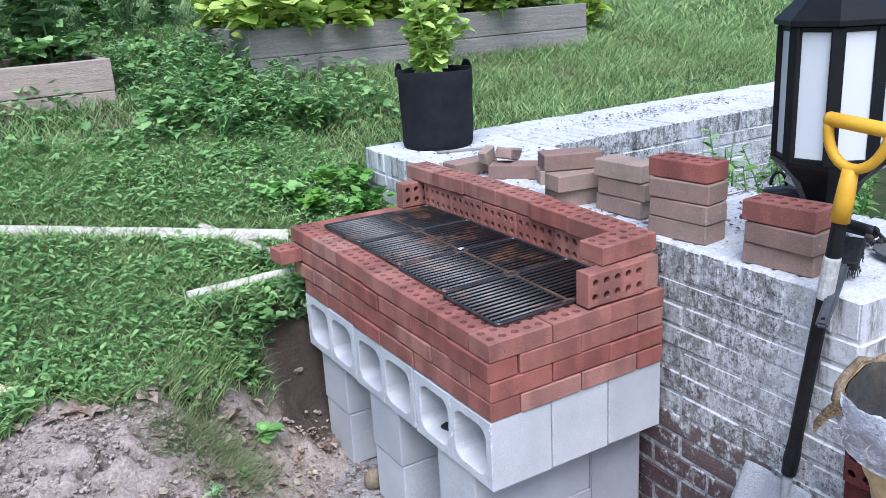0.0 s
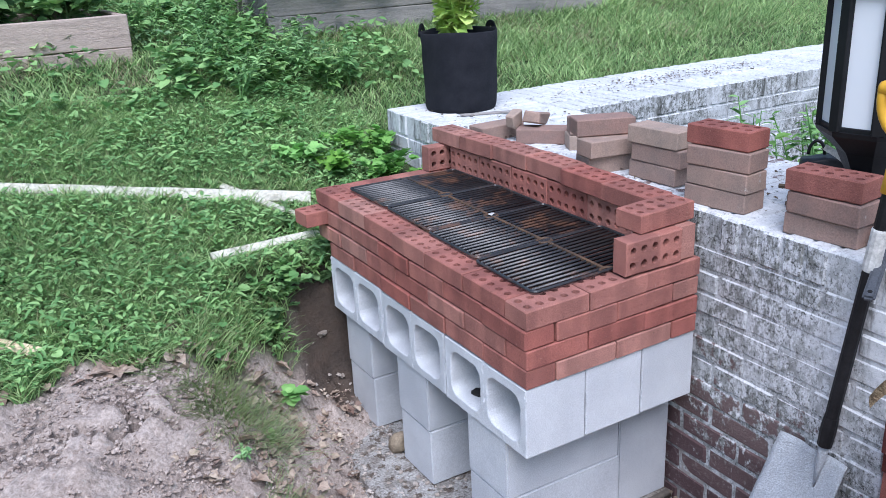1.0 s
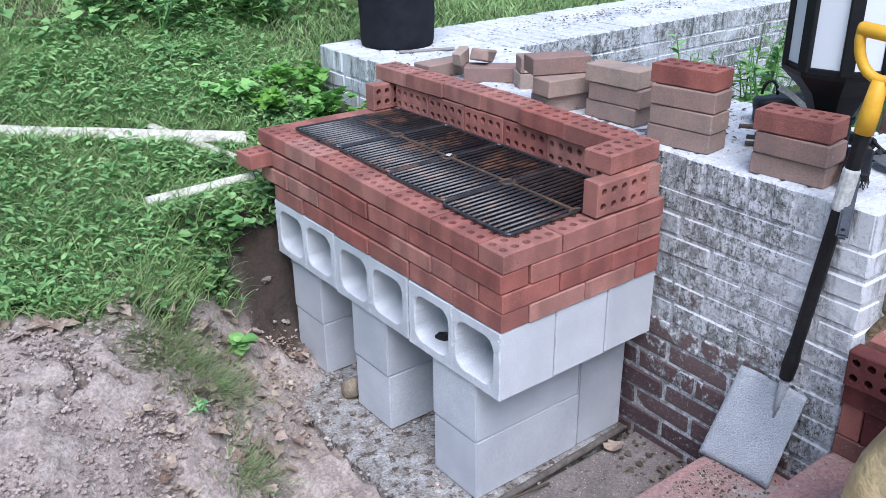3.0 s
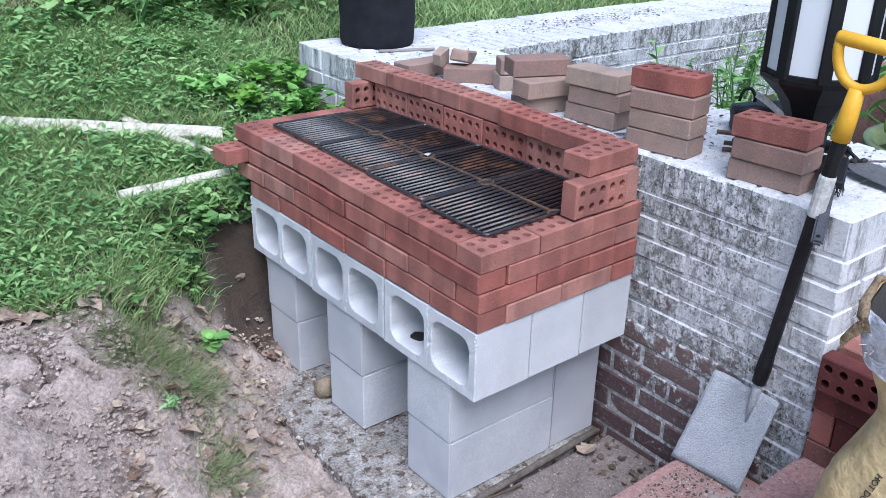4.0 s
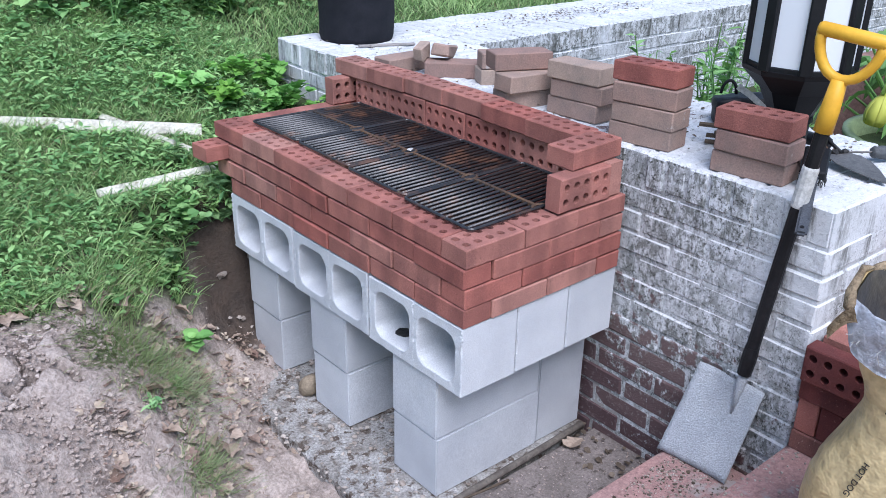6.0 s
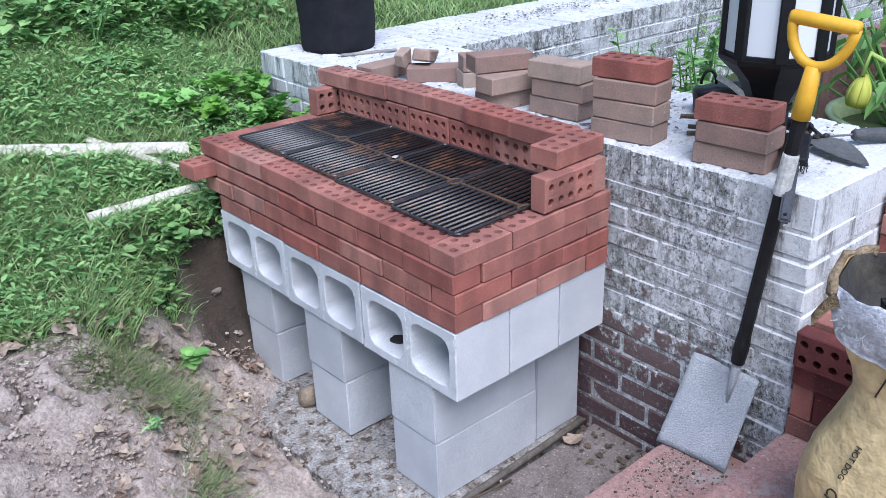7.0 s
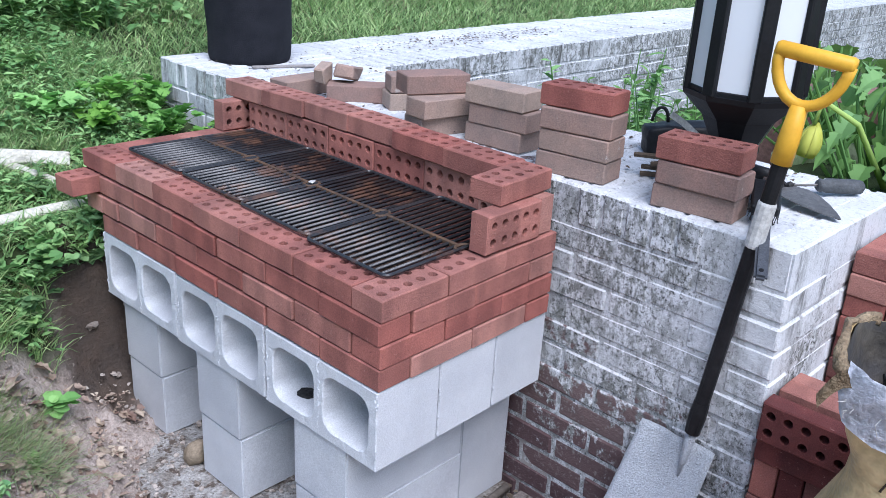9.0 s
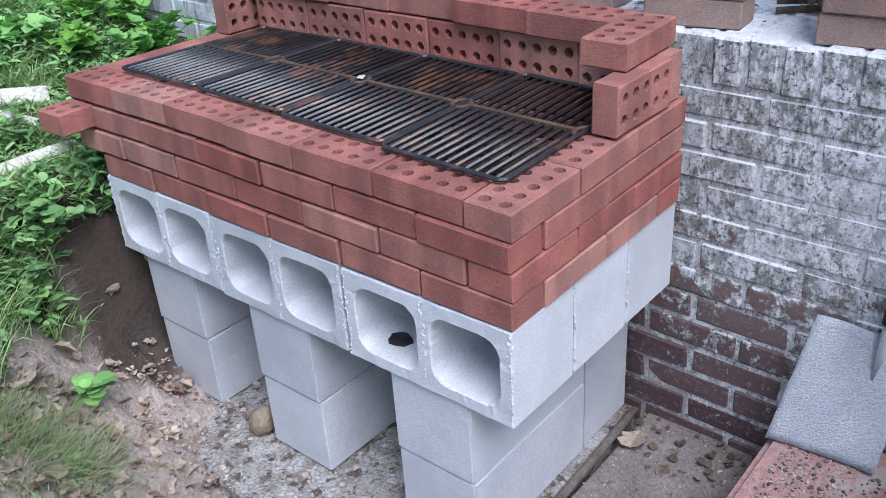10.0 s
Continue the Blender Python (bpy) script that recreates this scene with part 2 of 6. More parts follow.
STRAW = plant("dry_grass", (0.30, 0.27, 0.17), (0.40, 0.37, 0.25), rough=0.8)
WEED = plant("weed_leaf", (0.10, 0.245, 0.085), (0.34, 0.55, 0.22))
BRIGHT_LEAF = plant("bright_leaf", (0.12, 0.31, 0.07), (0.26, 0.50, 0.13))
LIME_LEAF = plant("lime_leaf", (0.33, 0.52, 0.11), (0.60, 0.72, 0.24))
DARK_LEAF = plant("dark_leaf", (0.08, 0.17, 0.075), (0.22, 0.36, 0.16))
SQUASH_LEAF = plant("squash_leaf", (0.11, 0.25, 0.07), (0.23, 0.42, 0.14))
FLOWER = plant("squash_flower", (0.55, 0.60, 0.12), (0.68, 0.66, 0.18))
TUB_GREEN = surface("green_plastic_tub", (0.18, 0.23, 0.12), (0.14, 0.19, 0.10), 0.45, 8, 80, 0.1, 0.001)
SHELF_RED = surface("reddish_timber", (0.30, 0.17, 0.14), (0.23, 0.13, 0.11), 0.8, 8, 60, 0.3, 0.002)


def frosted(name):
    m, t, p = graph(name)
    p.inputs["Base Color"].default_value = (0.66, 0.69, 0.72, 1)
    p.inputs["Roughness"].default_value = 0.35
    t.links.new(span(t, noise_of(t, 9), 0.3, 0.7, 0.28, 0.4), p.inputs["Roughness"])
    p.inputs["Transmission Weight"].default_value = 0.0
    p.inputs["Subsurface Weight"].default_value = 0.0
    return m


FROSTED = frosted("frosted_lamp_glass")


def earth(name):
    """Bare dirt round the pit and on the spoil heap, dark soil under the grass."""
    m, t, p = graph(name)
    mid, fine, big = noise_of(t, 9, 6.0, 0.7), noise_of(t, 90, 5.0, 0.75), noise_of(t, 2.0)
    dirt = blend(t, span(t, mid, 0.35, 0.65), (0.53, 0.45, 0.405), (0.385, 0.315, 0.277))
    dirt = blend(t, span(t, noise_of(t, 34, 4.0, 0.7), 0.62, 0.68), dirt, (0.44, 0.40, 0.36))
    dirt = blend(t, 1.0, dirt, blend(t, span(t, fine, 0.3, 0.7), (0.52, 0.5, 0.48), (1.36, 1.36, 1.36)), "MULTIPLY")
    # dark soil, deepened in colour to add shadow between the grass blades
    soil = blend(t, span(t, big, 0.4, 0.6), (0.03, 0.05, 0.02), (0.055, 0.075, 0.03))
    at = t.nodes.new("ShaderNodeAttribute")
    at.attribute_name = "bare"
    col = blend(t, at.outputs["Fac"], soil, dirt)
    # pit-recess and crack shade painted in along with the dark dug soil
    dug_shade_at = t.nodes.new("ShaderNodeAttribute")
    dug_shade_at.attribute_name = "dug_shade"
    col = blend(t, dug_shade_at.outputs["Fac"], col, blend(t, span(t, mid, 0.35, 0.65), (0.022, 0.015, 0.011), (0.075, 0.052, 0.038)))
    t.links.new(col, p.inputs["Base Color"])
    p.inputs["Roughness"].default_value = 0.95
    bumped(t, p, calc(t, "ADD", mid, calc(t, "MULTIPLY", fine, 0.45)), 0.95, 0.02)
    return m


EARTH = earth("garden_earth")

# ---- building helpers ----
rng = random.Random(7)
nrng = np.random.RandomState(11)


def mesh_of(bm, name, material, smooth=False):
    me = bpy.data.meshes.new(name)
    bm.normal_update()
    bm.to_mesh(me)
    bm.free()
    if material:
        me.materials.append(material)
    if smooth:
        for f in me.polygons:
            f.use_smooth = True
    return me


def put(name, me, parent=None, m=None):
    ob = new(name, me)
    if parent:
        ob.parent = parent
    if m is not None:
        ob.matrix_basis = m
    return ob


def part(name, bm, material, parent, label="", smooth=False, m=None):
    ob = put(name, mesh_of(bm, name, material, smooth), parent, m)
    return tagged(ob, label)


def thing(name, label, category, group="", m=None, kind=""):
    ob = new(name)
    ob.empty_display_size = 0.05
    if m is not None:
        ob.matrix_basis = m
    return tagged(ob, label, category, group, kind)


def box(bm, x0, y0, z0, x1, y1, z1, bevel=0.0, m=None, seg=1):
    made = bmesh.ops.create_cube(bm, size=1.0)["verts"]
    bmesh.ops.scale(bm, vec=(x1 - x0, y1 - y0, z1 - z0), verts=made)
    bmesh.ops.translate(bm, vec=((x0 + x1) / 2, (y0 + y1) / 2, (z0 + z1) / 2), verts=made)
    if bevel:
        made_edges = list({e for v in made for e in v.link_edges})
        out = bmesh.ops.bevel(bm, geom=made_edges, offset=bevel, segments=seg, affect="EDGES")
        made = list({v for f in out["faces"] for v in f.verts} | {v for v in made if v.is_valid})
    if m is not None:
        bmesh.ops.transform(bm, matrix=m, verts=made)
    return made


def tube(bm, points, radius, sides=8, caps=True):
    """A round bar through the points; radius is one number or one for each point."""
    pts = [Vector(p) for p in points]
    radii = [radius] * len(pts) if isinstance(radius, (int, float)) else radius
    rings, side = [], None
    for i, p in enumerate(pts):
        d = (pts[min(i + 1, len(pts) - 1)] - pts[max(i - 1, 0)]).normalized()
        if side is None:
            side = d.orthogonal().normalized()
        side = (side - d * side.dot(d)).normalized()
        up = d.cross(side)
        rings.append([bm.verts.new(p + radii[i] * (math.cos(a) * side + math.sin(a) * up)) for a in (2 * math.pi * k / sides for k in range(sides))])
    for a, b in zip(rings, rings[1:]):
        for k in range(sides):
            bm.faces.new((a[k], a[(k + 1) % sides], b[(k + 1) % sides], b[k]))
    if caps:
        bm.faces.new(rings[0][::-1])
        bm.faces.new(rings[-1])
    return rings


def lathe(bm, profile, sides=24, phase=0.0, cap_low=True, cap_top=True):
    """A turned or many-sided body from (radius, height) pairs."""
    rings = [[bm.verts.new((r * math.cos(phase + 2 * math.pi * k / sides), r * math.sin(phase + 2 * math.pi * k / sides), z)) for k in range(sides)] for r, z in profile]
    for a, b in zip(rings, rings[1:]):
        for k in range(sides):
            bm.faces.new((a[k], a[(k + 1) % sides], b[(k + 1) % sides], b[k]))
    if cap_low:
        bm.faces.new(rings[0][::-1])
    if cap_top:
        bm.faces.new(rings[-1])
    return rings


def raw_mesh(name, verts, faces, material, smooth=False):
    me = bpy.data.meshes.new(name)
    me.from_pydata(verts, [], faces)
    me.materials.append(material)
    if smooth:
        for f in me.polygons:
            f.use_smooth = True
    return me


def rough_up(me, amount, size=30.0, seed=0.0):
    """Moves the points of a mesh a little by a noise, for worn and uneven shapes."""
    for v in me.vertices:
        v.co += amount * Vector(noise.noise_vector(v.co * size + Vector((seed, 2.3 * seed, 0.7 * seed))))
    return me


# ---- ground ----
SLOPE_Y = (-8.0, -1.0, 0.3, 1.1, 2.05, 3.2, 5.0, 8.0, 20.0, 70.0)
SLOPE_Z = (0.10, 0.15, 0.34, 0.47, 0.78, 1.12, 1.50, 1.95, 2.7, 5.0)


def smooth(a, b, v):
    t = np.clip((v - a) / (b - a), 0, 1)
    return t * t * (3 - 2 * t)


def bank(x, y):
    """How far into the dug-out pit a place lies, in metres from its edge's foot."""
    return 0.78 * (x + 0.22) - 0.62 * (y - 0.9)


def height(x, y):
    x, y = np.asarray(x, float), np.asarray(y, float)
    base = np.interp(y, SLOPE_Y, SLOPE_Z)
    wob = 0.03 * np.sin(7 * x + 3 * y) + 0.02 * np.sin(13 * y - 5 * x)
    side = np.interp(bank(x, y) + wob, (-0.36, -0.22, -0.1, 0.0, 0.1, 0.22), (1.0, 0.74, 0.42, 0.20, 0.10, 0.0))
    back = smooth(1.16, 1.25, y + 0.3 * wob) * smooth(-0.5, -0.1, x) + 0.0 * x
    z = base * np.maximum(side, back)
    z = np.where(y > 1.3, base, z)
    # planting bed behind the walls
    bed = smooth(1.0, 1.15, x) * (1 - smooth(1.5, 1.7, y))
    z = z * (1 - bed) + 0.42 * bed
    # under the landing and the steps
    low = smooth(-0.75, -0.55, x) * (1 - smooth(0.1, 0.3, y)) * (1 - smooth(0.9, 1.0, x))
    z = z * (1 - low) - 0.04 * low
    # the footing lies bare in the bottom of the pit
    z -= 0.05 * smooth(0.06, 0.16, bank(x, y)) * (y < 1.2) * (x < 0.7) * (y > 0.0)
    return z

def bare_ground(x, y):
    """1 where the ground is bare dirt, 0 where grass grows."""
    x, y = np.asarray(x, float), np.asarray(y, float)
    heap = 1 - smooth(0.94, 1.04, y + 0.06 * np.sin(9 * x) + 0.03 * np.sin(23 * x) + (-0.34) * np.clip(x + 0.6, 0, 0.42))
    pit = smooth(-0.26, -0.12, bank(x, y)) * (1 - smooth(1.20, 1.30, y)) * np.maximum(1 - smooth(0.98, 1.06, y), smooth(-0.20, -0.12, x))
    heap = heap * (x < 0.8) * smooth(-2.1, -1.75, x + 0.1 * np.sin(7 * y)) * smooth(-1.3, -0.9, y + 0.1 * np.sin(6 * x))
    return np.clip(np.maximum(heap, pit * (x < 0.8)), 0, 1)


def clods(x, y):
    return np.array([noise.fractal(Vector((a * 6, b * 6, 0.0)), 0.8, 2.0, 5) for a, b in zip(x.ravel(), y.ravel())]).reshape(x.shape)


gx = np.concatenate([-np.geomspace(60, 1.85, 22), np.arange(-1.8, 0.72, 0.014), np.geomspace(0.76, 70, 34)])
gy = np.concatenate([-np.geomspace(30, 0.95, 14), np.arange(-0.9, 2.42, 0.016), np.geomspace(2.46, 90, 40)])
GX, GY = np.meshgrid(gx, gy)
bare = bare_ground(GX, GY)
# dark dug face: soil colour plus the shade of its recess
dug_shade = smooth(1.02, 1.14, GY) * (1 - smooth(1.30, 1.36, GY)) * smooth(-0.20, -0.12, GX) * (GX < 0.7)
GZ = height(GX, GY) + clods(GX, GY) * (0.012 + 0.024 * bare + 0.055 * dug_shade) + clods(GX * 6, GY * 6) * (0.002 + 0.015 * bare + 0.012 * dug_shade)
# dried cracks across the spoil heap
for line in (((-0.95, 0.765), (-0.864, 0.72), (-0.81, 0.75), (-0.77, 0.785), (-0.735, 0.775), (-0.69, 0.74)), ((-0.81, 0.75), (-0.82, 0.83), (-0.78, 0.90)), ((-0.70, 0.86), (-0.66, 0.80), (-0.60, 0.80)), ((-0.95, 0.765), (-1.04, 0.80), (-1.12, 0.78))):
    for (ax, ay), (bx, by) in zip(line, line[1:]):
        t = np.clip(((GX - ax) * (bx - ax) + (GY - ay) * (by - ay)) / ((bx - ax) ** 2 + (by - ay) ** 2), 0, 1)
        away = np.hypot(GX - ax - t * (bx - ax), GY - ay - t * (by - ay))
        GZ -= 0.05 * np.exp(-(away / 0.012) ** 2)
        # shade in the cracks, darkened in the colour as well as carved
        dug_shade = np.maximum(dug_shade, 0.85 * np.exp(-(away / 0.010) ** 2))
nx, ny = len(gx), len(gy)
verts = np.stack([GX.ravel(), GY.ravel(), GZ.ravel()], 1).tolist()
faces = [(j * nx + i, j * nx + i + 1, (j + 1) * nx + i + 1, (j + 1) * nx + i) for j in range(ny - 1) for i in range(nx - 1)]
ground_mesh = raw_mesh("ground", verts, faces, EARTH, True)
ground_mesh.attributes.new("bare", "FLOAT", "POINT").data.foreach_set("value", bare.ravel())
ground_mesh.attributes.new("dug_shade", "FLOAT", "POINT").data.foreach_set("value", np.clip(0.9 * dug_shade, 0, 1).ravel())
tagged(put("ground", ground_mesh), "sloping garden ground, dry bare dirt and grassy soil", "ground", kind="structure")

# footing that the legs stand on, landing and steps
bm = bmesh.new()
box(bm, -0.16, 0.08, -0.09, 0.62, 1.16, 0.0, 0.012)
bmesh.ops.subdivide_edges(bm, edges=bm.edges[:], cuts=14, use_grid_fill=True)
footing = part("footing", bm, FOOTING, None, smooth=False)
rough_up(footing.data, 0.014, 14.0)
for v in footing.data.vertices:
    v.co.z = min(v.co.z, 0.0)
tagged(footing, "rough cast concrete footing strip, dirty and pitted", "footing", kind="structure")
bm = bmesh.new()
box(bm, -0.62, -0.9, -0.10, 0.62, 0.055, -0.004, 0.006)
tagged(part("landing", bm, PAVER, None), "dusty red-brown concrete landing below the steps", "paving", kind="structure")
bm = bmesh.new()
box(bm, -0.60, -0.90, -0.006, 0.606, -0.262, 0.150, 0.016, seg=3)
tagged(part("step_1", bm, STEP_RED, None, smooth=False), "worn red-painted concrete step, sprinkled with mortar crumbs", "step", kind="structure")
bm = bmesh.new()
box(bm, -0.60, -1.90, 0.0, 2.2, -0.563, 0.305, 0.016, seg=3)
tagged(part("step_2", bm, STEP_RED, None), "worn red-painted concrete step, dusty tread", "step", kind="structure")


# ---- brick walls ----
def plain_brick(name, lx, ly, lz, material, bevel=0.0025, wear=0.0012, seed=0.0):
    bm = bmesh.new()
    box(bm, -lx / 2, -ly / 2, 0, lx / 2, ly / 2, lz, bevel)
    return rough_up(mesh_of(bm, name, material), wear, 40.0, seed)


COURSE, TOP = 0.067, 0.92
stretcher = [plain_brick("brick", 0.204, 0.09, 0.059, WALL_BRICK, 0.005, 0.0045, s) for s in range(4)]
half = [plain_brick("brick", 0.0965, 0.09, 0.057, WALL_BRICK, 0.005, 0.003, s + 9) for s in range(2)]
rowlock = [plain_brick("brick", 0.058, 0.196, 0.092, WALL_BRICK, 0.005, 0.003, s + 20) for s in range(4)]


def brick_face(wall, start, along, length, z0, ztop, out, inset=0.0443):
    """Courses of bricks on one face of a wall, from start along a direction; out points away from the wall."""
    turn = math.atan2(along[1], along[0])
    n = int(math.ceil((ztop - z0) / COURSE))
    for c in range(n):
        z = ztop - (c + 1) * COURSE + 0.005
        u = 0.0
        first = True
        while u < length - 0.02:
            width = 0.0965 if (first and c % 2) or length - u < 0.2 else 0.203
            first = False
            if u + width > length + 0.01:
                break
            me = rng.choice(half if width < 0.15 else stretcher)
            mid = u + width / 2
            off = inset + rng.uniform(-0.002, 0.003)
            put("brick", me, wall, pose(start[0] + along[0] * mid - out[0] * off, start[1] + along[1] * mid - out[1] * off, z + rng.uniform(-0.0015, 0.0015), rng.uniform(-0.7, 0.7), rng.uniform(-0.4, 0.4), math.degrees(turn) + rng.uniform(-0.4, 0.4)))
            u += width + 0.010


def coping(wall, start, along, across, length, rows, ztop):
    """Bricks on edge across the top of a wall, rows of them deep."""
    turn = math.degrees(math.atan2(along[1], along[0]))
    n = int(length / 0.067)
    step = length / n
    for i in range(n):
        for r in range(rows):
            u, w = (i + 0.5) * step, 0.098 + r * 0.206 + rng.uniform(-0.003, 0.003)
            put("brick", rng.choice(rowlock), wall, pose(start[0] + along[0] * u + across[0] * w, start[1] + along[1] * u + across[1] * w, ztop - 0.092 + rng.uniform(-0.002, 0.002), rng.uniform(-0.5, 0.5), rng.uniform(-0.5, 0.5), turn))


WALL_TURN = math.atan2(0.058, 2.53)
along_1 = (math.sin(WALL_TURN), math.cos(WALL_TURN))
across_1 = (along_1[1], -along_1[0])
near_corner = (0.604, -0.563)
wall_1_length = 2.55
bm = bmesh.new()
box(bm, 0.003, 0.003, -0.1, 0.60, wall_1_length - 0.006, TOP - 0.004)
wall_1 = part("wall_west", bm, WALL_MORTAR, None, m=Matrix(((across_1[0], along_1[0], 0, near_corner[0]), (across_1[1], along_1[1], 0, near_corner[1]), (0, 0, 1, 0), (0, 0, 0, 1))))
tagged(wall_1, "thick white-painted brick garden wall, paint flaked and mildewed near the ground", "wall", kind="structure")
wall_2_length = 5.2
far_corner = (near_corner[0] + along_1[0] * wall_1_length, near_corner[1] + along_1[1] * wall_1_length)
bm = bmesh.new()
box(bm, 0.61, 0.003, 0.3, wall_2_length, 0.591, TOP - 0.008)
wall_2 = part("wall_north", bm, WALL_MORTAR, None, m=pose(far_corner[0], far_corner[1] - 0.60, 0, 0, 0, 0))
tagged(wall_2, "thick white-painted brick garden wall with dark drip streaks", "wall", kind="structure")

# ---- dry-stacked barbecue ----
BL, BW, BH = 0.193, 0.091, 0.0533     # a brick
KL, KH = 0.397, 0.194                 # a concrete block
LEG, BED = 0.1925, 0.199              # courses of the legs, and of the blocks lying over them


def cored_brick(name, material, seed=0.0, rows=2, cols=5, r=0.0108, deep=0.04):
    """A brick lying flat with two rows of round cores in its top face."""
    bm = bmesh.new()
    lx, ly, lz = BL, BW, BH
    e = 0.003
    px = np.linspace(-lx / 2 + e, lx / 2 - e, cols + 1)
    py = np.linspace(-ly / 2 + e, ly / 2 - e, rows + 1)
    grid = {(i, j): bm.verts.new((px[i], py[j], lz)) for i in range(cols + 1) for j in range(rows + 1)}
    for i in range(cols):
        for j in range(rows):
            cx, cy = (px[i] + px[i + 1]) / 2, (py[j] + py[j + 1]) / 2 * 0.94
            rim = [bm.verts.new((cx + r * math.cos(k * math.pi / 4 + math.pi / 4), cy + r * math.sin(k * math.pi / 4 + math.pi / 4), lz)) for k in range(8)]
            floor = [bm.verts.new((v.co.x, v.co.y, lz - deep)) for v in rim]
            corner = [grid[i + 1, j + 1], grid[i, j + 1], grid[i, j], grid[i + 1, j]]
            for k in range(4):
                a, b = corner[k], corner[(k + 1) % 4]
                bm.faces.new((a, rim[(2 * k + 1) % 8], rim[2 * k]))
                bm.faces.new((a, b, rim[(2 * k + 1) % 8]))
                bm.faces.new((b, rim[(2 * k + 2) % 8], rim[(2 * k + 1) % 8]))
            for k in range(8):
                bm.faces.new((rim[k], rim[(k + 1) % 8], floor[(k + 1) % 8], floor[k]))
            bm.faces.new(floor)
    # worn shoulders, sides and underside
    top = [grid[i, 0] for i in range(cols + 1)] + [grid[cols, j] for j in range(1, rows + 1)] + [grid[i, rows] for i in range(cols - 1, -1, -1)] + [grid[0, j] for j in range(rows - 1, 0, -1)]
    rings = [top]
    for grow, z in ((e, lz - e), (e, e), (0.0, 0.0)):
        ring = []
        for v in top:
            sx = grow * (1 if v.co.x > px[-1] - 1e-6 else -1 if v.co.x < px[0] + 1e-6 else 0)
            sy = grow * (1 if v.co.y > py[-1] - 1e-6 else -1 if v.co.y < py[0] + 1e-6 else 0)
            ring.append(bm.verts.new((v.co.x + sx, v.co.y + sy, z)))
        rings.append(ring)
    for a, b in zip(rings, rings[1:]):
        for k in range(len(a)):
            bm.faces.new((b[k], b[(k + 1) % len(a)], a[(k + 1) % len(a)], a[k]))
    bm.faces.new(rings[-1][::-1])
    return rough_up(mesh_of(bm, name, material), 0.0014, 35.0, seed)


def solid_set(material, seed):
    return [plain_brick("brick", BL, BW, BH, material, 0.003, 0.0016, seed + s) for s in range(4)]


red_solid = solid_set(RED_BRICK, 40)
red_half = [plain_brick("brick", BW, BW, BH, RED_BRICK, 0.003, 0.0016, 50 + s) for s in range(2)]
red_cored = [cored_brick("brick", RED_BRICK, s) for s in range(3)]
buff_solid = solid_set(OLD_BRICK, 60)
shaded_solid = solid_set(SHADED_BRICK, 70)
shaded_cored = cored_brick("brick", SHADED_BRICK, 5)


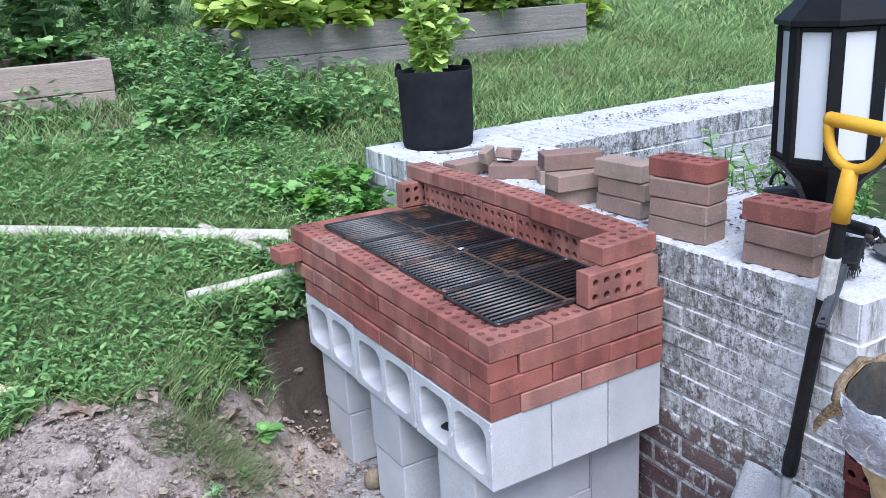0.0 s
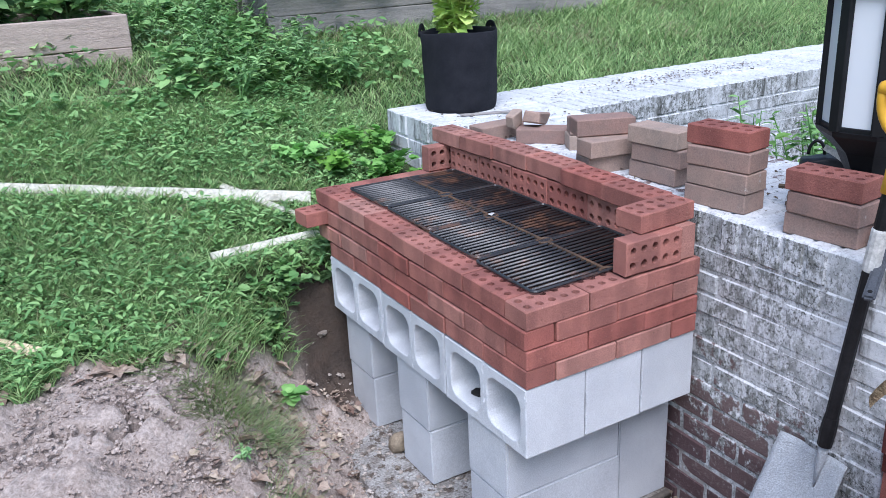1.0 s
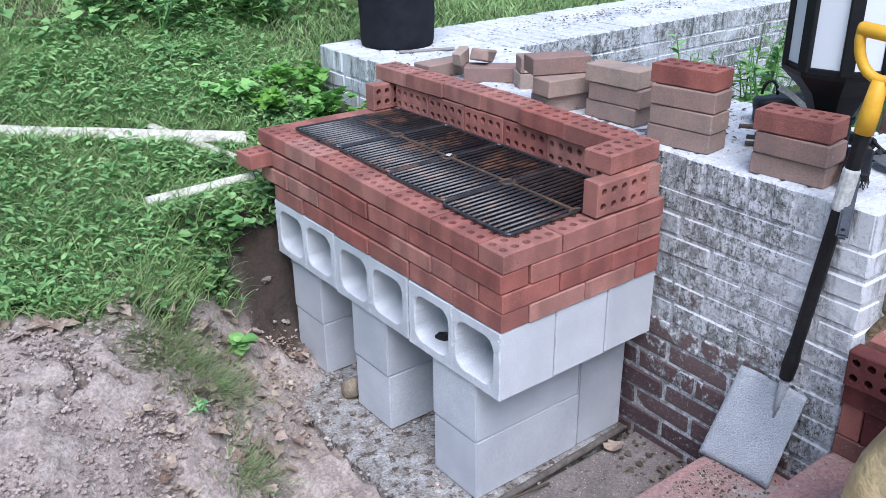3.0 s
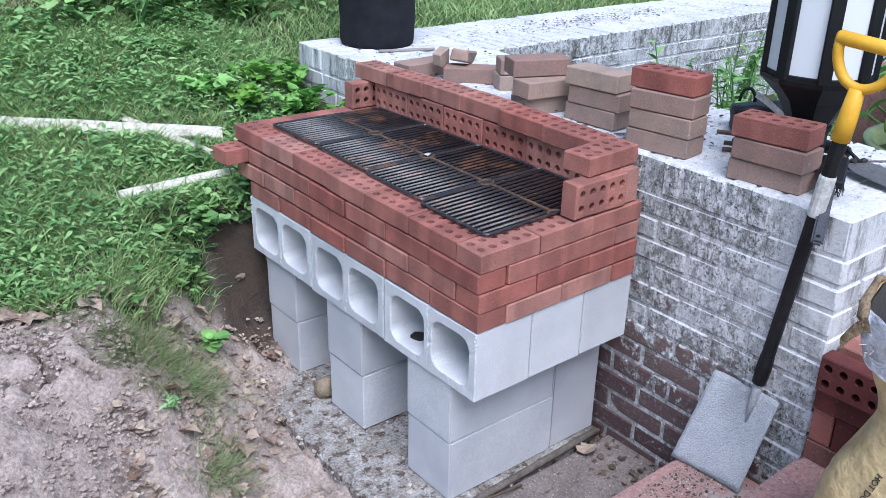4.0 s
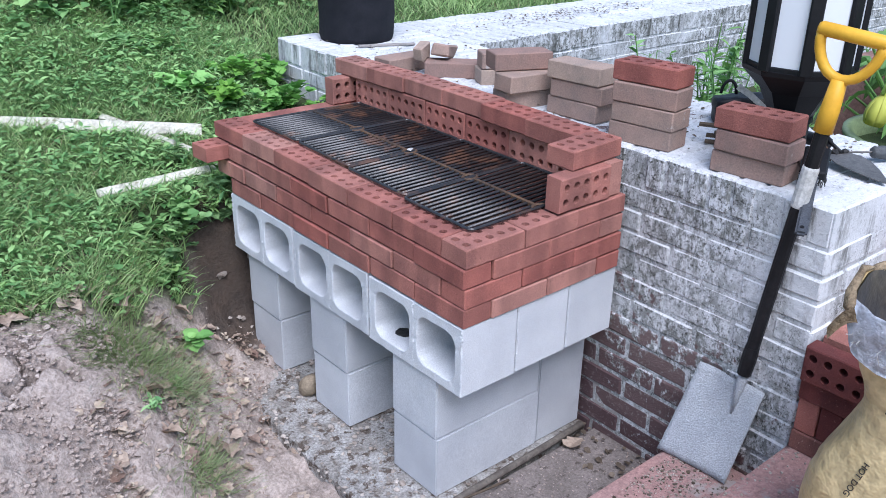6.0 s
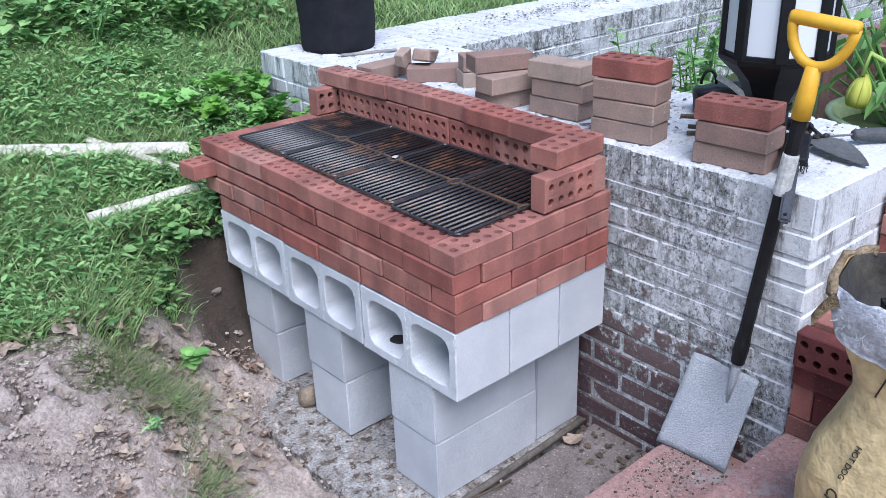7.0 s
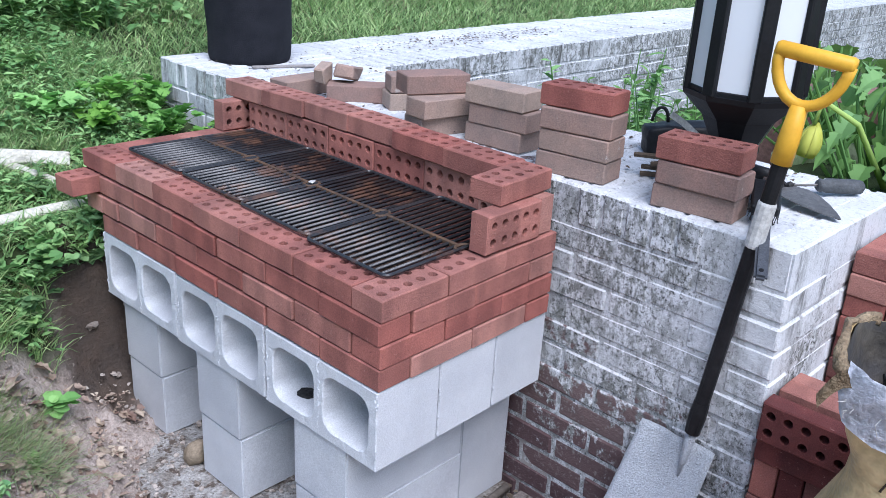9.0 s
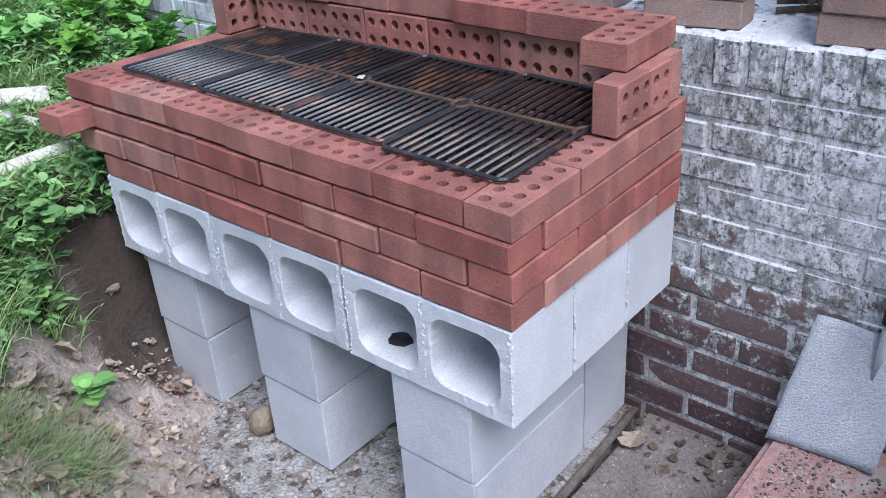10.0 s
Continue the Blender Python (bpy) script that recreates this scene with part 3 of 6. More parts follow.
def block_mesh(seed=0.0):
    """A two-core concrete block on its side: length along y, cores along x, with grooved and broken edges."""
    bm = bmesh.new()
    L, H, D = KL - 0.004, BED - 0.002, KH - 0.004

    def loop(points):
        vs = [bm.verts.new((0.0, y, z)) for y, z in points]
        return [bm.edges.new((vs[k], vs[(k + 1) % len(vs)])) for k in range(len(vs))]

    def rounded(y0, y1, z0, z1, r, n=4):
        pts = []
        for cy, cz, a0 in ((y1 - r, z1 - r, 0), (y0 + r, z1 - r, 90), (y0 + r, z0 + r, 180), (y1 - r, z0 + r, 270)):
            pts += [(cy + r * math.cos(radians(a0 + 90 * k / n)), cz + r * math.sin(radians(a0 + 90 * k / n))) for k in range(n + 1)]
        return pts

    def ragged(y0, y1, z0, z1, n=10):
        pts = []
        for k in range(n * 2):
            pts.append((y0 + (y1 - y0) * k / (n * 2), z0))
        for k in range(n):
            pts.append((y1, z0 + (z1 - z0) * k / n))
        for k in range(n * 2):
            pts.append((y1 - (y1 - y0) * k / (n * 2), z1))
        for k in range(n):
            pts.append((y0, z1 - (z1 - z0) * k / n))
        return pts

    jig = random.Random(int(seed * 7) + 1)
    wall, web = 0.029, 0.034
    mid = L / 2
    edges = loop(ragged(0.0015, L, 0.0, H))
    for y0, y1 in ((wall, mid - web / 2), (mid + web / 2, L - wall)):
        ring = []
        pts = rounded(y0, y1, wall, H - wall, 0.036, 7)
        for (ya, za), (yb, zb) in zip(pts, pts[1:] + pts[:1]):
            n = max(1, int(math.hypot(yb - ya, zb - za) / 0.009))
            ring += [(ya + (yb - ya) * k / n, za + (zb - za) * k / n) for k in range(n)]
        edges += loop(ring)
    bmesh.ops.triangle_fill(bm, use_beauty=True, use_dissolve=False, edges=edges)
    for region in (bm.faces[:],):
        out = bmesh.ops.extrude_face_region(bm, geom=region)
        moved = [q for q in out["geom"] if isinstance(q, bmesh.types.BMVert)]
        bmesh.ops.translate(bm, vec=(D, 0, 0), verts=moved)
        for v in moved:
            # the cores taper towards the back
            inside = wall * 0.9 < v.co.z < H - wall * 0.9 and wall * 0.9 < v.co.y < L - wall * 0.9
            if inside:
                cy = (wall + mid - web / 2) / 2 if v.co.y < mid else (mid + web / 2 + L - wall) / 2
                v.co.y += (cy - v.co.y) * 0.08
                v.co.z += (H / 2 - v.co.z) * 0.08
    bmesh.ops.recalc_face_normals(bm, faces=bm.faces[:])
    rim = [e for e in bm.edges if e.is_manifold and e.calc_face_angle(0) > 0.9]
    bmesh.ops.bevel(bm, geom=rim, offset=0.0028, segments=1, affect="EDGES")
    for v in bm.verts:
        # broken arrises on the open face
        if v.co.x < 0.006:
            bite = Vector(noise.noise_vector(v.co * 120 + Vector((seed, 0, 0))))
            inner = 0.02 < v.co.z < H - 0.02 and 0.02 < v.co.y < L - 0.02
            v.co += Vector((0.003 * abs(bite.x), 0.0012 * bite.y, 0.0012 * bite.z)) if inner else Vector((0.004 * abs(bite.x), 0, 0.0015 * bite.z))
    # rough cast seam up the middle of the web
    for at_y, count in ((mid, 34), (0.006, 26), (L - 0.005, 26)):
        for k in range(count):
            lump = bmesh.ops.create_icosphere(bm, subdivisions=1, radius=1.0)["verts"]
            c = Vector((0.0015, at_y + jig.uniform(-0.005, 0.004), 0.006 + (H - 0.012) * (k + jig.uniform(-0.4, 0.4)) / (count - 1)))
            c.z = min(H - 0.006, max(0.006, c.z))
            s = jig.uniform(0.0022, 0.0052)
            for v in lump:
                v.co = c + Vector((v.co.x * s * 0.6, v.co.y * s * 0.6, v.co.z * s * 1.05)) + 0.0022 * Vector(noise.noise_vector(v.co * 3 + c * 90))
    return mesh_of(bm, "block", CONCRETE)


def plain_block(lx, ly, lz, seed):
    bm = bmesh.new()
    box(bm, 0, 0, 0, lx, ly, lz, 0.004, seg=2)
    bmesh.ops.subdivide_edges(bm, edges=[e for e in bm.edges if e.calc_length() > 0.1], cuts=6, use_grid_fill=True)
    return rough_up(mesh_of(bm, "block", CONCRETE), 0.0005, 9.0, seed)


barbecue = thing("brick_barbecue", "unmortared barbecue of red bricks stacked on grey concrete blocks", "barbecue")
cored_blocks = [block_mesh(s) for s in range(3)]
for row in range(3):
    for k in range(3):
        put("block", cored_blocks[(row + k) % 3], barbecue, pose(row * KH + rng.uniform(-0.002, 0.002), k * KL + 0.002, 2 * LEG + 0.004 * k + 0.003 * row))
# dark disc on the core floor paints the shade of a broken hole
bm = bmesh.new()
pts = [bm.verts.new((0.022 * math.cos(a) * (1 + 0.12 * math.sin(3 * a)), 0.026 * math.sin(a) * (1 + 0.1 * math.cos(5 * a)), 0)) for a in (2 * math.pi * k / 14 for k in range(14))]
low = [bm.verts.new(v.co + Vector((0, 0, -0.004))) for v in pts]
for k in range(14):
    bm.faces.new((pts[k], pts[(k + 1) % 14], low[(k + 1) % 14], low[k]))
bm.faces.new(pts)
part("knockout_disc", bm, CHARCOAL, barbecue, "flat dark disc painting a shaded hole in a block core", m=pose(0.062, 0.315, 2 * LEG + 0.0335))
leg_long = [plain_block(KL - 0.002, KH, LEG - 0.001, s) for s in range(3)]
leg_stand = plain_block(KH, KH, 2 * LEG - 0.001, 5)
for y0, x0 in ((0.108, 0.012), (0.53, 0.010), (0.94, 0.020)):
    tall = Matrix.Diagonal((1.0, 1.0, 1.0 + 0.024 * y0, 1.0))
    for c in range(2):
        put("block", leg_long[(c + int(y0 * 10)) % 3], barbecue, pose(x0 + rng.uniform(-0.003, 0.003), y0 + rng.uniform(-0.002, 0.002), c * LEG * (1.0 + 0.024 * y0)) @ tall)
    put("block", leg_stand, barbecue, pose(x0 + KL + 0.002, y0 + 0.003, 0) @ tall)

Z0 = 2 * LEG + BED


def rise(x, y, z):
    """The dry stack climbs a little towards its far and wall ends, the more the higher the course."""
    y = min(y, 0.92)
    return 0.010 * y + 0.012 * x + (z - Z0) * (0.115 * y * max(0.0, 1 - x / 0.575) + 0.08 * x)


def leaning(x, y, z):
    """A brick's place on the stack, tipped as the course under it climbs."""
    up_y = (rise(x, y + 0.09, z) - rise(x, y - 0.09, z)) / 0.18
    up_x = (rise(x + 0.05, y, z) - rise(x - 0.05, y, z)) / 0.10
    return Matrix.Translation((x, y, z + rise(x, y, z))) @ Matrix.Rotation(up_y, 4, "X") @ Matrix.Rotation(-up_x, 4, "Y")


brick_rng = random.Random(77)


def lay(me, x, y, z, turn=0.0, tip=0.0, wobble=0.5, lift=0.0):
    """One brick of the barbecue, centred at x, y with its underside at z."""
    uneven = Matrix.Diagonal((brick_rng.uniform(0.988, 1.0), 1.0, brick_rng.uniform(0.965, 0.995), 1.0))
    return put("brick", me, barbecue, leaning(x, y, z) @ pose(0, 0, lift, tip, 0, turn + rng.uniform(-wobble, wobble)) @ uneven)


def run_y(c, x, y0, y1, meshes, first=None, z=None):
    """A row of bricks end to end along y."""
    y = y0
    while y < y1 - 0.03:
        short = first is not None and y == y0
        size = BW if short or y1 - y < 0.15 else BL
        me = rng.choice(red_half) if size == BW and meshes is red_solid else rng.choice(meshes)
        lay(me, x + rng.uniform(-0.005, 0.003), y + size / 2, Z0 + c * BH if z is None else z, 90, wobble=0.9)
        y += size + rng.uniform(0.0005, 0.005)


def run_x(c, y, x0, x1, meshes, first=False):
    x, start = x0, True
    while x < x1 - 0.03:
        size = BW if (first and start) or x1 - x < 0.15 else BL
        start = False
        me = rng.choice(red_half) if size == BW else rng.choice(meshes)
        if 0.15 < x1 - x < BL:
            x = x1 - BL
        lay(me, x + size / 2, y + rng.uniform(-0.0015, 0.0015), Z0 + c * BH, 0)
        x += size + rng.uniform(0.001, 0.0035)


ends = (1.195, 1.21, 1.262, 1.262)
WIDE = 0.575
for c in range(4):
    top = red_cored if c == 3 else red_solid
    if c % 2:
        run_x(c, BW / 2 - 0.003, 0.0, WIDE, top)
        run_y(c, BW / 2, BW + 0.002, ends[c], top)
    else:
        run_x(c, BW / 2 - 0.003, BW + 0.002, WIDE, top)
        run_y(c, BW / 2, 0.0, ends[c], top)
    run_y(c, WIDE - BW / 2, BW + 0.001, ends[c], top)
    run_x(c, ends[c] - BW / 2, BW + 0.002, WIDE - BW - 0.002, red_solid)
# header that sticks out of the front at the far end
lay(red_cored[0], 0.012, 1.222, Z0 + 2 * BH + 0.002, 3)
# back rim: bricks on edge with the cores facing the fire, flat bricks over them
ZT = Z0 + 4 * BH
y = 0.004
for k in range(6):
    put("brick", red_cored[k % 3], barbecue, Matrix.Translation((0.563 + rng.uniform(-0.003, 0.003), y + BL / 2, ZT + BW / 2 + rise(0.563, y, ZT))) @ Matrix(((0, 0, -1, 0), (1, 0, 0, 0), (0, -1, 0, 0), (0, 0, 0, 1))))
    y += BL + 0.002
y = 0.118
for k in range(6):
    lay(red_cored[(k + 1) % 3], 0.543 + (0.012 if k in (2, 3) else 0.0) + rng.uniform(-0.004, 0.004), y + BL / 2, ZT, 90, wobble=1.2, lift=BW + 0.003)
    y += BL + 0.001
# side cheek at the near end, its cores facing outwards, and the brick across it
put("brick", red_cored[1], barbecue, Matrix.Translation((0.312 + BL / 2, 0.050, ZT + BW / 2 + rise(0.5, 0, ZT))) @ Matrix(((1, 0, 0, 0), (0, 0, -1, 0), (0, 1, 0, 0), (0, 0, 0, 1))))
lay(red_cored[2], 0.362 + BL / 2 + 0.02, 0.072, ZT, 1.5, lift=BW + 0.004)
put("brick", red_cored[2], barbecue, Matrix.Translation((0.43 + BL / 2, 1.252, ZT + BW / 2 + rise(0.5, 1.2, ZT))) @ Matrix(((1, 0, 0, 0), (0, 0, -1, 0), (0, 1, 0, 0), (0, 0, 0, 1))))


# ---- cast iron grates ----
def grate(y0, y1, x0, x1, z, material, rust_label):
    """Cast grate: a rounded rim, bars from front to back, a cross bar between two half-round notches."""
    g = thing("cooking_grate", rust_label, "grate", "grates over the fire", leaning(0.3, (y0 + y1) / 2, ZT) @ pose(-0.3, (y0 - y1) / 2, z - ZT, 0, 0, 0))
    w = y1 - y0
    r, c = 0.0042, 0.014
    xm = 0.305
    bm = bmesh.new()
    loop = []
    for cx, cy, a0 in ((x1 - c, w - c - 0.002, 0), (x0 + c, w - c - 0.002, 90), (x0 + c, c + 0.002, 180), (x1 - c, c + 0.002, 270)):
        loop += [Vector((cx + c * math.cos(radians(a0 + 22.5 * k)), cy + c * math.sin(radians(a0 + 22.5 * k)), 0)) for k in range(5)]
    tube(bm, loop + loop[:2], r, 6)
    part("frame", bm, material, g)
    n = int(round(w / 0.0205))
    bar = bmesh.new()
    box(bar, x0 + 0.004, -0.0029, -0.006, x1 - 0.004, 0.0029, 0.0035, 0.0024, seg=3)
    me = mesh_of(bar, "bar", material)
    for f in me.polygons:
        f.use_smooth = len(f.vertices) == 4 and f.area < 0.002
    for k in range(1, n):
        put("bar", me, g, pose(0, w * k / n + rng.uniform(-0.0008, 0.0008), rng.uniform(-0.0005, 0.0005), 0, 0, rng.uniform(-0.15, 0.15)))
    bm = bmesh.new()
    box(bm, xm - 0.0045, 0.016, -0.008, xm + 0.0045, w - 0.016, 0.0052, 0.002)
    part("cross_bar", bm, RUST, g, "brown rusted cross bar")
    for u, a0 in ((0.001, 0), (w - 0.001, 180)):
        bm = bmesh.new()
        tube(bm, [Vector((xm + 0.021 * math.cos(radians(a0 + 30 * k)), u + 0.015 * math.sin(radians(a0 + 30 * k)), 0.001)) for k in range(7)], 0.0045, 6)
        part("lifting_notch", bm, RUST, g, "half-round lifting notch in the rim")
    return g


for y0, y1, x0, words in ((0.060, 0.329, 0.070, "black cast iron grate with brown rusted bars"), (0.332, 0.600, 0.078, "cast iron grate with rusty brown bars over the fire"), (0.603, 0.873, 0.083, "blackened cast iron grate lying on the brick rim"), (0.876, 1.152, 0.081, "sooty black cast iron grate at the far end")):
    grate(y0, y1, x0, 0.508, ZT + 0.006, GRATE, words)
bm = bmesh.new()
box(bm, -0.011, -0.007, 0.0, 0.011, 0.007, 0.005, 0.002)
chip = part("mortar_chip", bm, TAPE, None, m=leaning(0.306, 0.6015, ZT) @ pose(0, 0, 0.0105, 4, 6, 25))
tagged(rough_up(chip.data, 0.003, 90.0) and chip, "pale mortar chip lying where the grates meet", "chip")
# unseen coal bed added under the grates so the gaps look dark
bm = bmesh.new()
for k in range(330):
    lump = bmesh.ops.create_icosphere(bm, subdivisions=1, radius=rng.uniform(0.018, 0.03))["verts"]
    off = Vector((rng.uniform(0.115, 0.46), rng.uniform(0.115, 1.15), ZT - 0.11 + rng.uniform(-0.012, 0.012)))
    for v in lump:
        v.co = off + v.co + 0.006 * Vector(noise.noise_vector(v.co * 50 + off * 30))
box(bm, 0.095, 0.095, Z0 + 0.001, 0.478, 1.10, ZT - 0.117)
tagged(part("added_coals", bm, FIREBOX_FILL, None), "unseen dark lumps added in the firebox to fill the grate gaps", "charcoal", kind="stuff")

# ---- loose bricks on the wall ----
BUFF = "used buff-grey brick stacked on the white wall"
REDB = "red brick with ten round holes on a stack of used bricks"


def pile(x, y, turn, n, red_top, z=TOP, wob=3.0):
    for k in range(n):
        last = red_top and k == n - 1
        tagged(put("brick", red_cored[k % 3] if last else buff_solid[k % 4], None, pose(x + rng.uniform(-0.006, 0.006), y + rng.uniform(-0.008, 0.008), z + k * (BH + 0.0022), 0, 0, turn + rng.uniform(-wob, wob))), REDB if last else BUFF, "brick", "bricks on the wall")


pile(0.69, -0.30, 96, 3, True)
pile(0.70, 0.04, 97, 4, True)
pile(0.755, 0.335, 93, 3, False)
pile(0.718, 0.53, -11, 2, False)
pile(0.727, 0.58, -23, 1, False, TOP + 2 * (BH + 0.0022), 0.5)
pile(0.80, 0.985, -46, 1, False)
pile(0.885, 0.80, -30, 2, False)
pile(0.715, 1.17, 2, 1, False)

# ---- lantern ----
def lantern(x, y, z, turn):
    g = thing("lantern", "large eight-sided black metal lantern with frosted white panes, on the wall", "lantern", m=pose(x, y, z, 0, 0, turn))
    R, low, high, n = 0.134, 0.242, 0.570, 8
    bm = bmesh.new()
    lathe(bm, ((0.075, 0.0), (0.075, 0.012), (0.055, 0.022), (0.05, 0.03), (0.05, 0.115), (0.056, 0.118), (0.056, 0.13)), 20)
    part("post_base", bm, LAMP_BLACK, g, "round black foot")
    bm = bmesh.new()
    lathe(bm, ((0.052, 0.125), (0.058, 0.14), (0.085, 0.195), (R, low), (R + 0.003, low + 0.012), (R - 0.01, low + 0.016)), n)
    part("bowl", bm, LAMP_BLACK, g, "black tapering lower bowl")
    bm = bmesh.new()
    lathe(bm, ((R - 0.008, high), (R + 0.012, high + 0.002), (R + 0.012, high + 0.014), (R * 0.55, high + 0.085), (0.05, high + 0.11), (0.02, high + 0.15)), n)
    part("roof", bm, LAMP_BLACK, g, "black eight-sided roof")
    bm = bmesh.new()
    lathe(bm, ((0.006, 0.0), (0.006, 0.008), (0.003, 0.011)), 8)
    part("screw", bm, LAMP_BLACK, g, m=pose(R * 0.72 * math.cos(math.pi / n), R * 0.72 * math.sin(math.pi / n), high + 0.045))
    step = 2 * math.pi / n
    corner = [Vector((R * math.cos(k * step), R * math.sin(k * step), 0)) for k in range(n)]
    for k in range(n):
        a, b = corner[k], corner[(k + 1) % n]
        bm = bmesh.new()
        box(bm, -0.013, -0.0155, low + 0.01, 0.002, 0.0155, high, 0.003, m=Matrix.Translation(a) @ Matrix.Rotation(k * step, 4, "Z"))
        part("post", bm, LAMP_BLACK, g)
        mid = (a + b) / 2
        face = Matrix.Translation(mid) @ Matrix.Rotation((k + 0.5) * step, 4, "Z")
        w = (b - a).length / 2 - 0.008
        bm = bmesh.new()
        box(bm, -0.012, -w, low + 0.014, -0.006, w, high - 0.002, m=face)
        part("pane", bm, FROSTED, g, "frosted white pane")
        for z0, z1 in ((low + 0.012, low + 0.024), (high - 0.012, high)):
            bm = bmesh.new()
            box(bm, -0.013, -w, z0, -0.001, w, z1, 0.002, m=face)
            part("rail", bm, LAMP_BLACK, g)
    return g


lantern(0.834, -0.292, TOP, 35.1)


# ---- fabric pot ----
def fabric_pot(x, y, z, r, h):
    g = thing("grow_bag", "black felt grow bag with loop handles on the wall corner", "plant pot", m=pose(x, y, z, 0, 0, 20))
    bm = bmesh.new()
    prof = [(r * 0.93, 0.0), (r * 0.97, 0.02), (r * 0.98, h * 0.3), (r * 1.0, h * 0.6), (r * 0.99, h * 0.85), (r * 1.02, h), (r * 1.0, h + 0.004), (r * 0.96, h - 0.004), (r * 0.95, h * 0.8)]
    lathe(bm, prof, 40, cap_top=False)
    for v in bm.verts:
        v.co += 0.010 * Vector(noise.noise_vector(v.co * 9)) * min(1, v.co.z / 0.1)
        v.co.z = max(v.co.z, 0)
    part("body", bm, FELT, g, smooth=True)
    bm = bmesh.new()
    bmesh.ops.create_circle(bm, cap_ends=True, radius=r * 0.94, segments=32, matrix=Matrix.Translation((0, 0, h * 0.82)))
    part("soil", bm, EARTH, g, "dark potting soil")
    for a in (112, -20):
        bm = bmesh.new()
        c, s = math.cos(radians(a)), math.sin(radians(a))
        pts = []
        for k in range(13):
            u = math.pi * k / 12
            along, up = 0.045 * math.cos(u), 0.055 * math.sin(u) - 0.02
            pts.append(Vector((c * r * 1.03 - s * along, s * r * 1.03 + c * along, h + up)))
        for p, q in zip(pts, pts[1:]):
            n = Vector((c, s, 0)) * 0.0025
            wide = Vector((0, 0, 0.016))
            inward = (Vector((c * r * 1.03, s * r * 1.03, h - 0.02)) - (p + q) / 2).normalized() * 0.026
            v = [bm.verts.new(w) for w in (p - n, q - n, q + inward - n, p + inward - n, p + n, q + n, q + inward + n, p + inward + n)]
            for f in ((0, 1, 2, 3), (7, 6, 5, 4), (0, 4, 5, 1), (2, 6, 7, 3)):
                bm.faces.new([v[i] for i in f])
        part("handle", bm, FELT, g, "felt loop handle")
    return g


fabric_pot(0.935, 1.775, TOP, 0.165, 0.335)


# ---- shovel ----
def shovel():
    g = thing("shovel", "square-nosed shovel caked in grey mortar, yellow D-grip, leaning on the wall", "shovel")
    tl, tr = Vector((0.590, -0.301, 0.418)), Vector((0.598, -0.487, 0.408))
    bl, br = Vector((0.500, -0.262, 0.156)), Vector((0.512, -0.466, 0.156))
    bm = bmesh.new()
    n, rows = 14, 16
    normal = (tr - tl).cross(bl - tl).normalized()
    if normal.x > 0:
        normal = -normal
    layers = []
    for back in (0.0, -0.004):
        grid = []
        for j in range(rows + 1):
            v = j / rows
            line = []
            for i in range(n + 1):
                u = i / n
                p = tl.lerp(tr, u).lerp(bl.lerp(br, u), v)
                lift = 0.014 * (2 * u - 1) ** 4 * (1 - 0.5 * v) + 0.016 * math.exp(-((u - 0.5) / 0.13) ** 2) * max(0, 1 - v / 0.45)
                crumb = 0.0035 * noise.noise(p * 70) if back == 0.0 else 0.0
                line.append(bm.verts.new(p + normal * (lift + crumb + back)))
            grid.append(line)
        layers.append(grid)
    for s, grid in enumerate(layers):
        for j in range(rows):
            for i in range(n):
                q = (grid[j][i], grid[j][i + 1], grid[j + 1][i + 1], grid[j + 1][i])
                bm.faces.new(q if s else q[::-1])
    a, b = layers
    ring = lambda g_: [g_[0][i] for i in range(n + 1)] + [g_[j][n] for j in range(1, rows + 1)] + [g_[rows][i] for i in range(n - 1, -1, -1)] + [g_[j][0] for j in range(rows - 1, 0, -1)]
    ra, rb = ring(a), ring(b)
    for k in range(len(ra)):
        bm.faces.new((ra[k], ra[(k + 1) % len(ra)], rb[(k + 1) % len(ra)], rb[k]))
    part("blade", bm, STEEL, g, "flat steel blade crusted with grey mortar", smooth=True)
    foot = Vector((0.572, -0.433, 0.462))
    grip_low = Vector((0.592, -0.499, 1.095))
    way = (grip_low - foot).normalized()
    at = lambda d: foot + way * d
    full = (grip_low - foot).length
    bm = bmesh.new()
    tube(bm, (at(-0.012), at(0.03), at(0.05), at(0.07)), (0.0175, 0.0195, 0.019, 0.0175), 12)
    part("socket", bm, RUBBER, g, "black steel socket")
    bm = bmesh.new()
    tube(bm, (at(0.05), at(full + 0.01)), 0.0165, 12)
    part("shaft", bm, RUBBER, g, "black fibreglass shaft")
    bm = bmesh.new()
    tube(bm, (at(0.455), at(0.46), at(0.55), at(0.555)), (0.0176, 0.0190, 0.0190, 0.0176), 12)
    part("tape", bm, TAPE, g, "pale tape wrapped round the shaft")
    bm = bmesh.new()
    tube(bm, (at(-0.010), at(-0.035), at(-0.08) + normal * 0.002, at(-0.14)), (0.0125, 0.012, 0.008, 0.003), 10)
    part("socket_ridge", bm, STEEL, g, "ridge where the socket runs into the blade", smooth=True)
    # D-shaped grip, its bar lying across the shaft
    side = Vector((0.12, -1.0, -0.05))
    side = (side - way * side.dot(way)).normalized()
    bm = bmesh.new()
    tube(bm, (at(full - 0.0), at(full + 0.05), at(full + 0.118)), (0.021, 0.021, 0.017), 12)
    pts = []
    for k in range(15):
        u = math.pi * k / 14
        pts.append(at(full + 0.208) - way * 0.09 * math.sin(u) + side * 0.066 * math.cos(u))
    tube(bm, pts, 0.0115, 10)
    bar = at(full + 0.212)
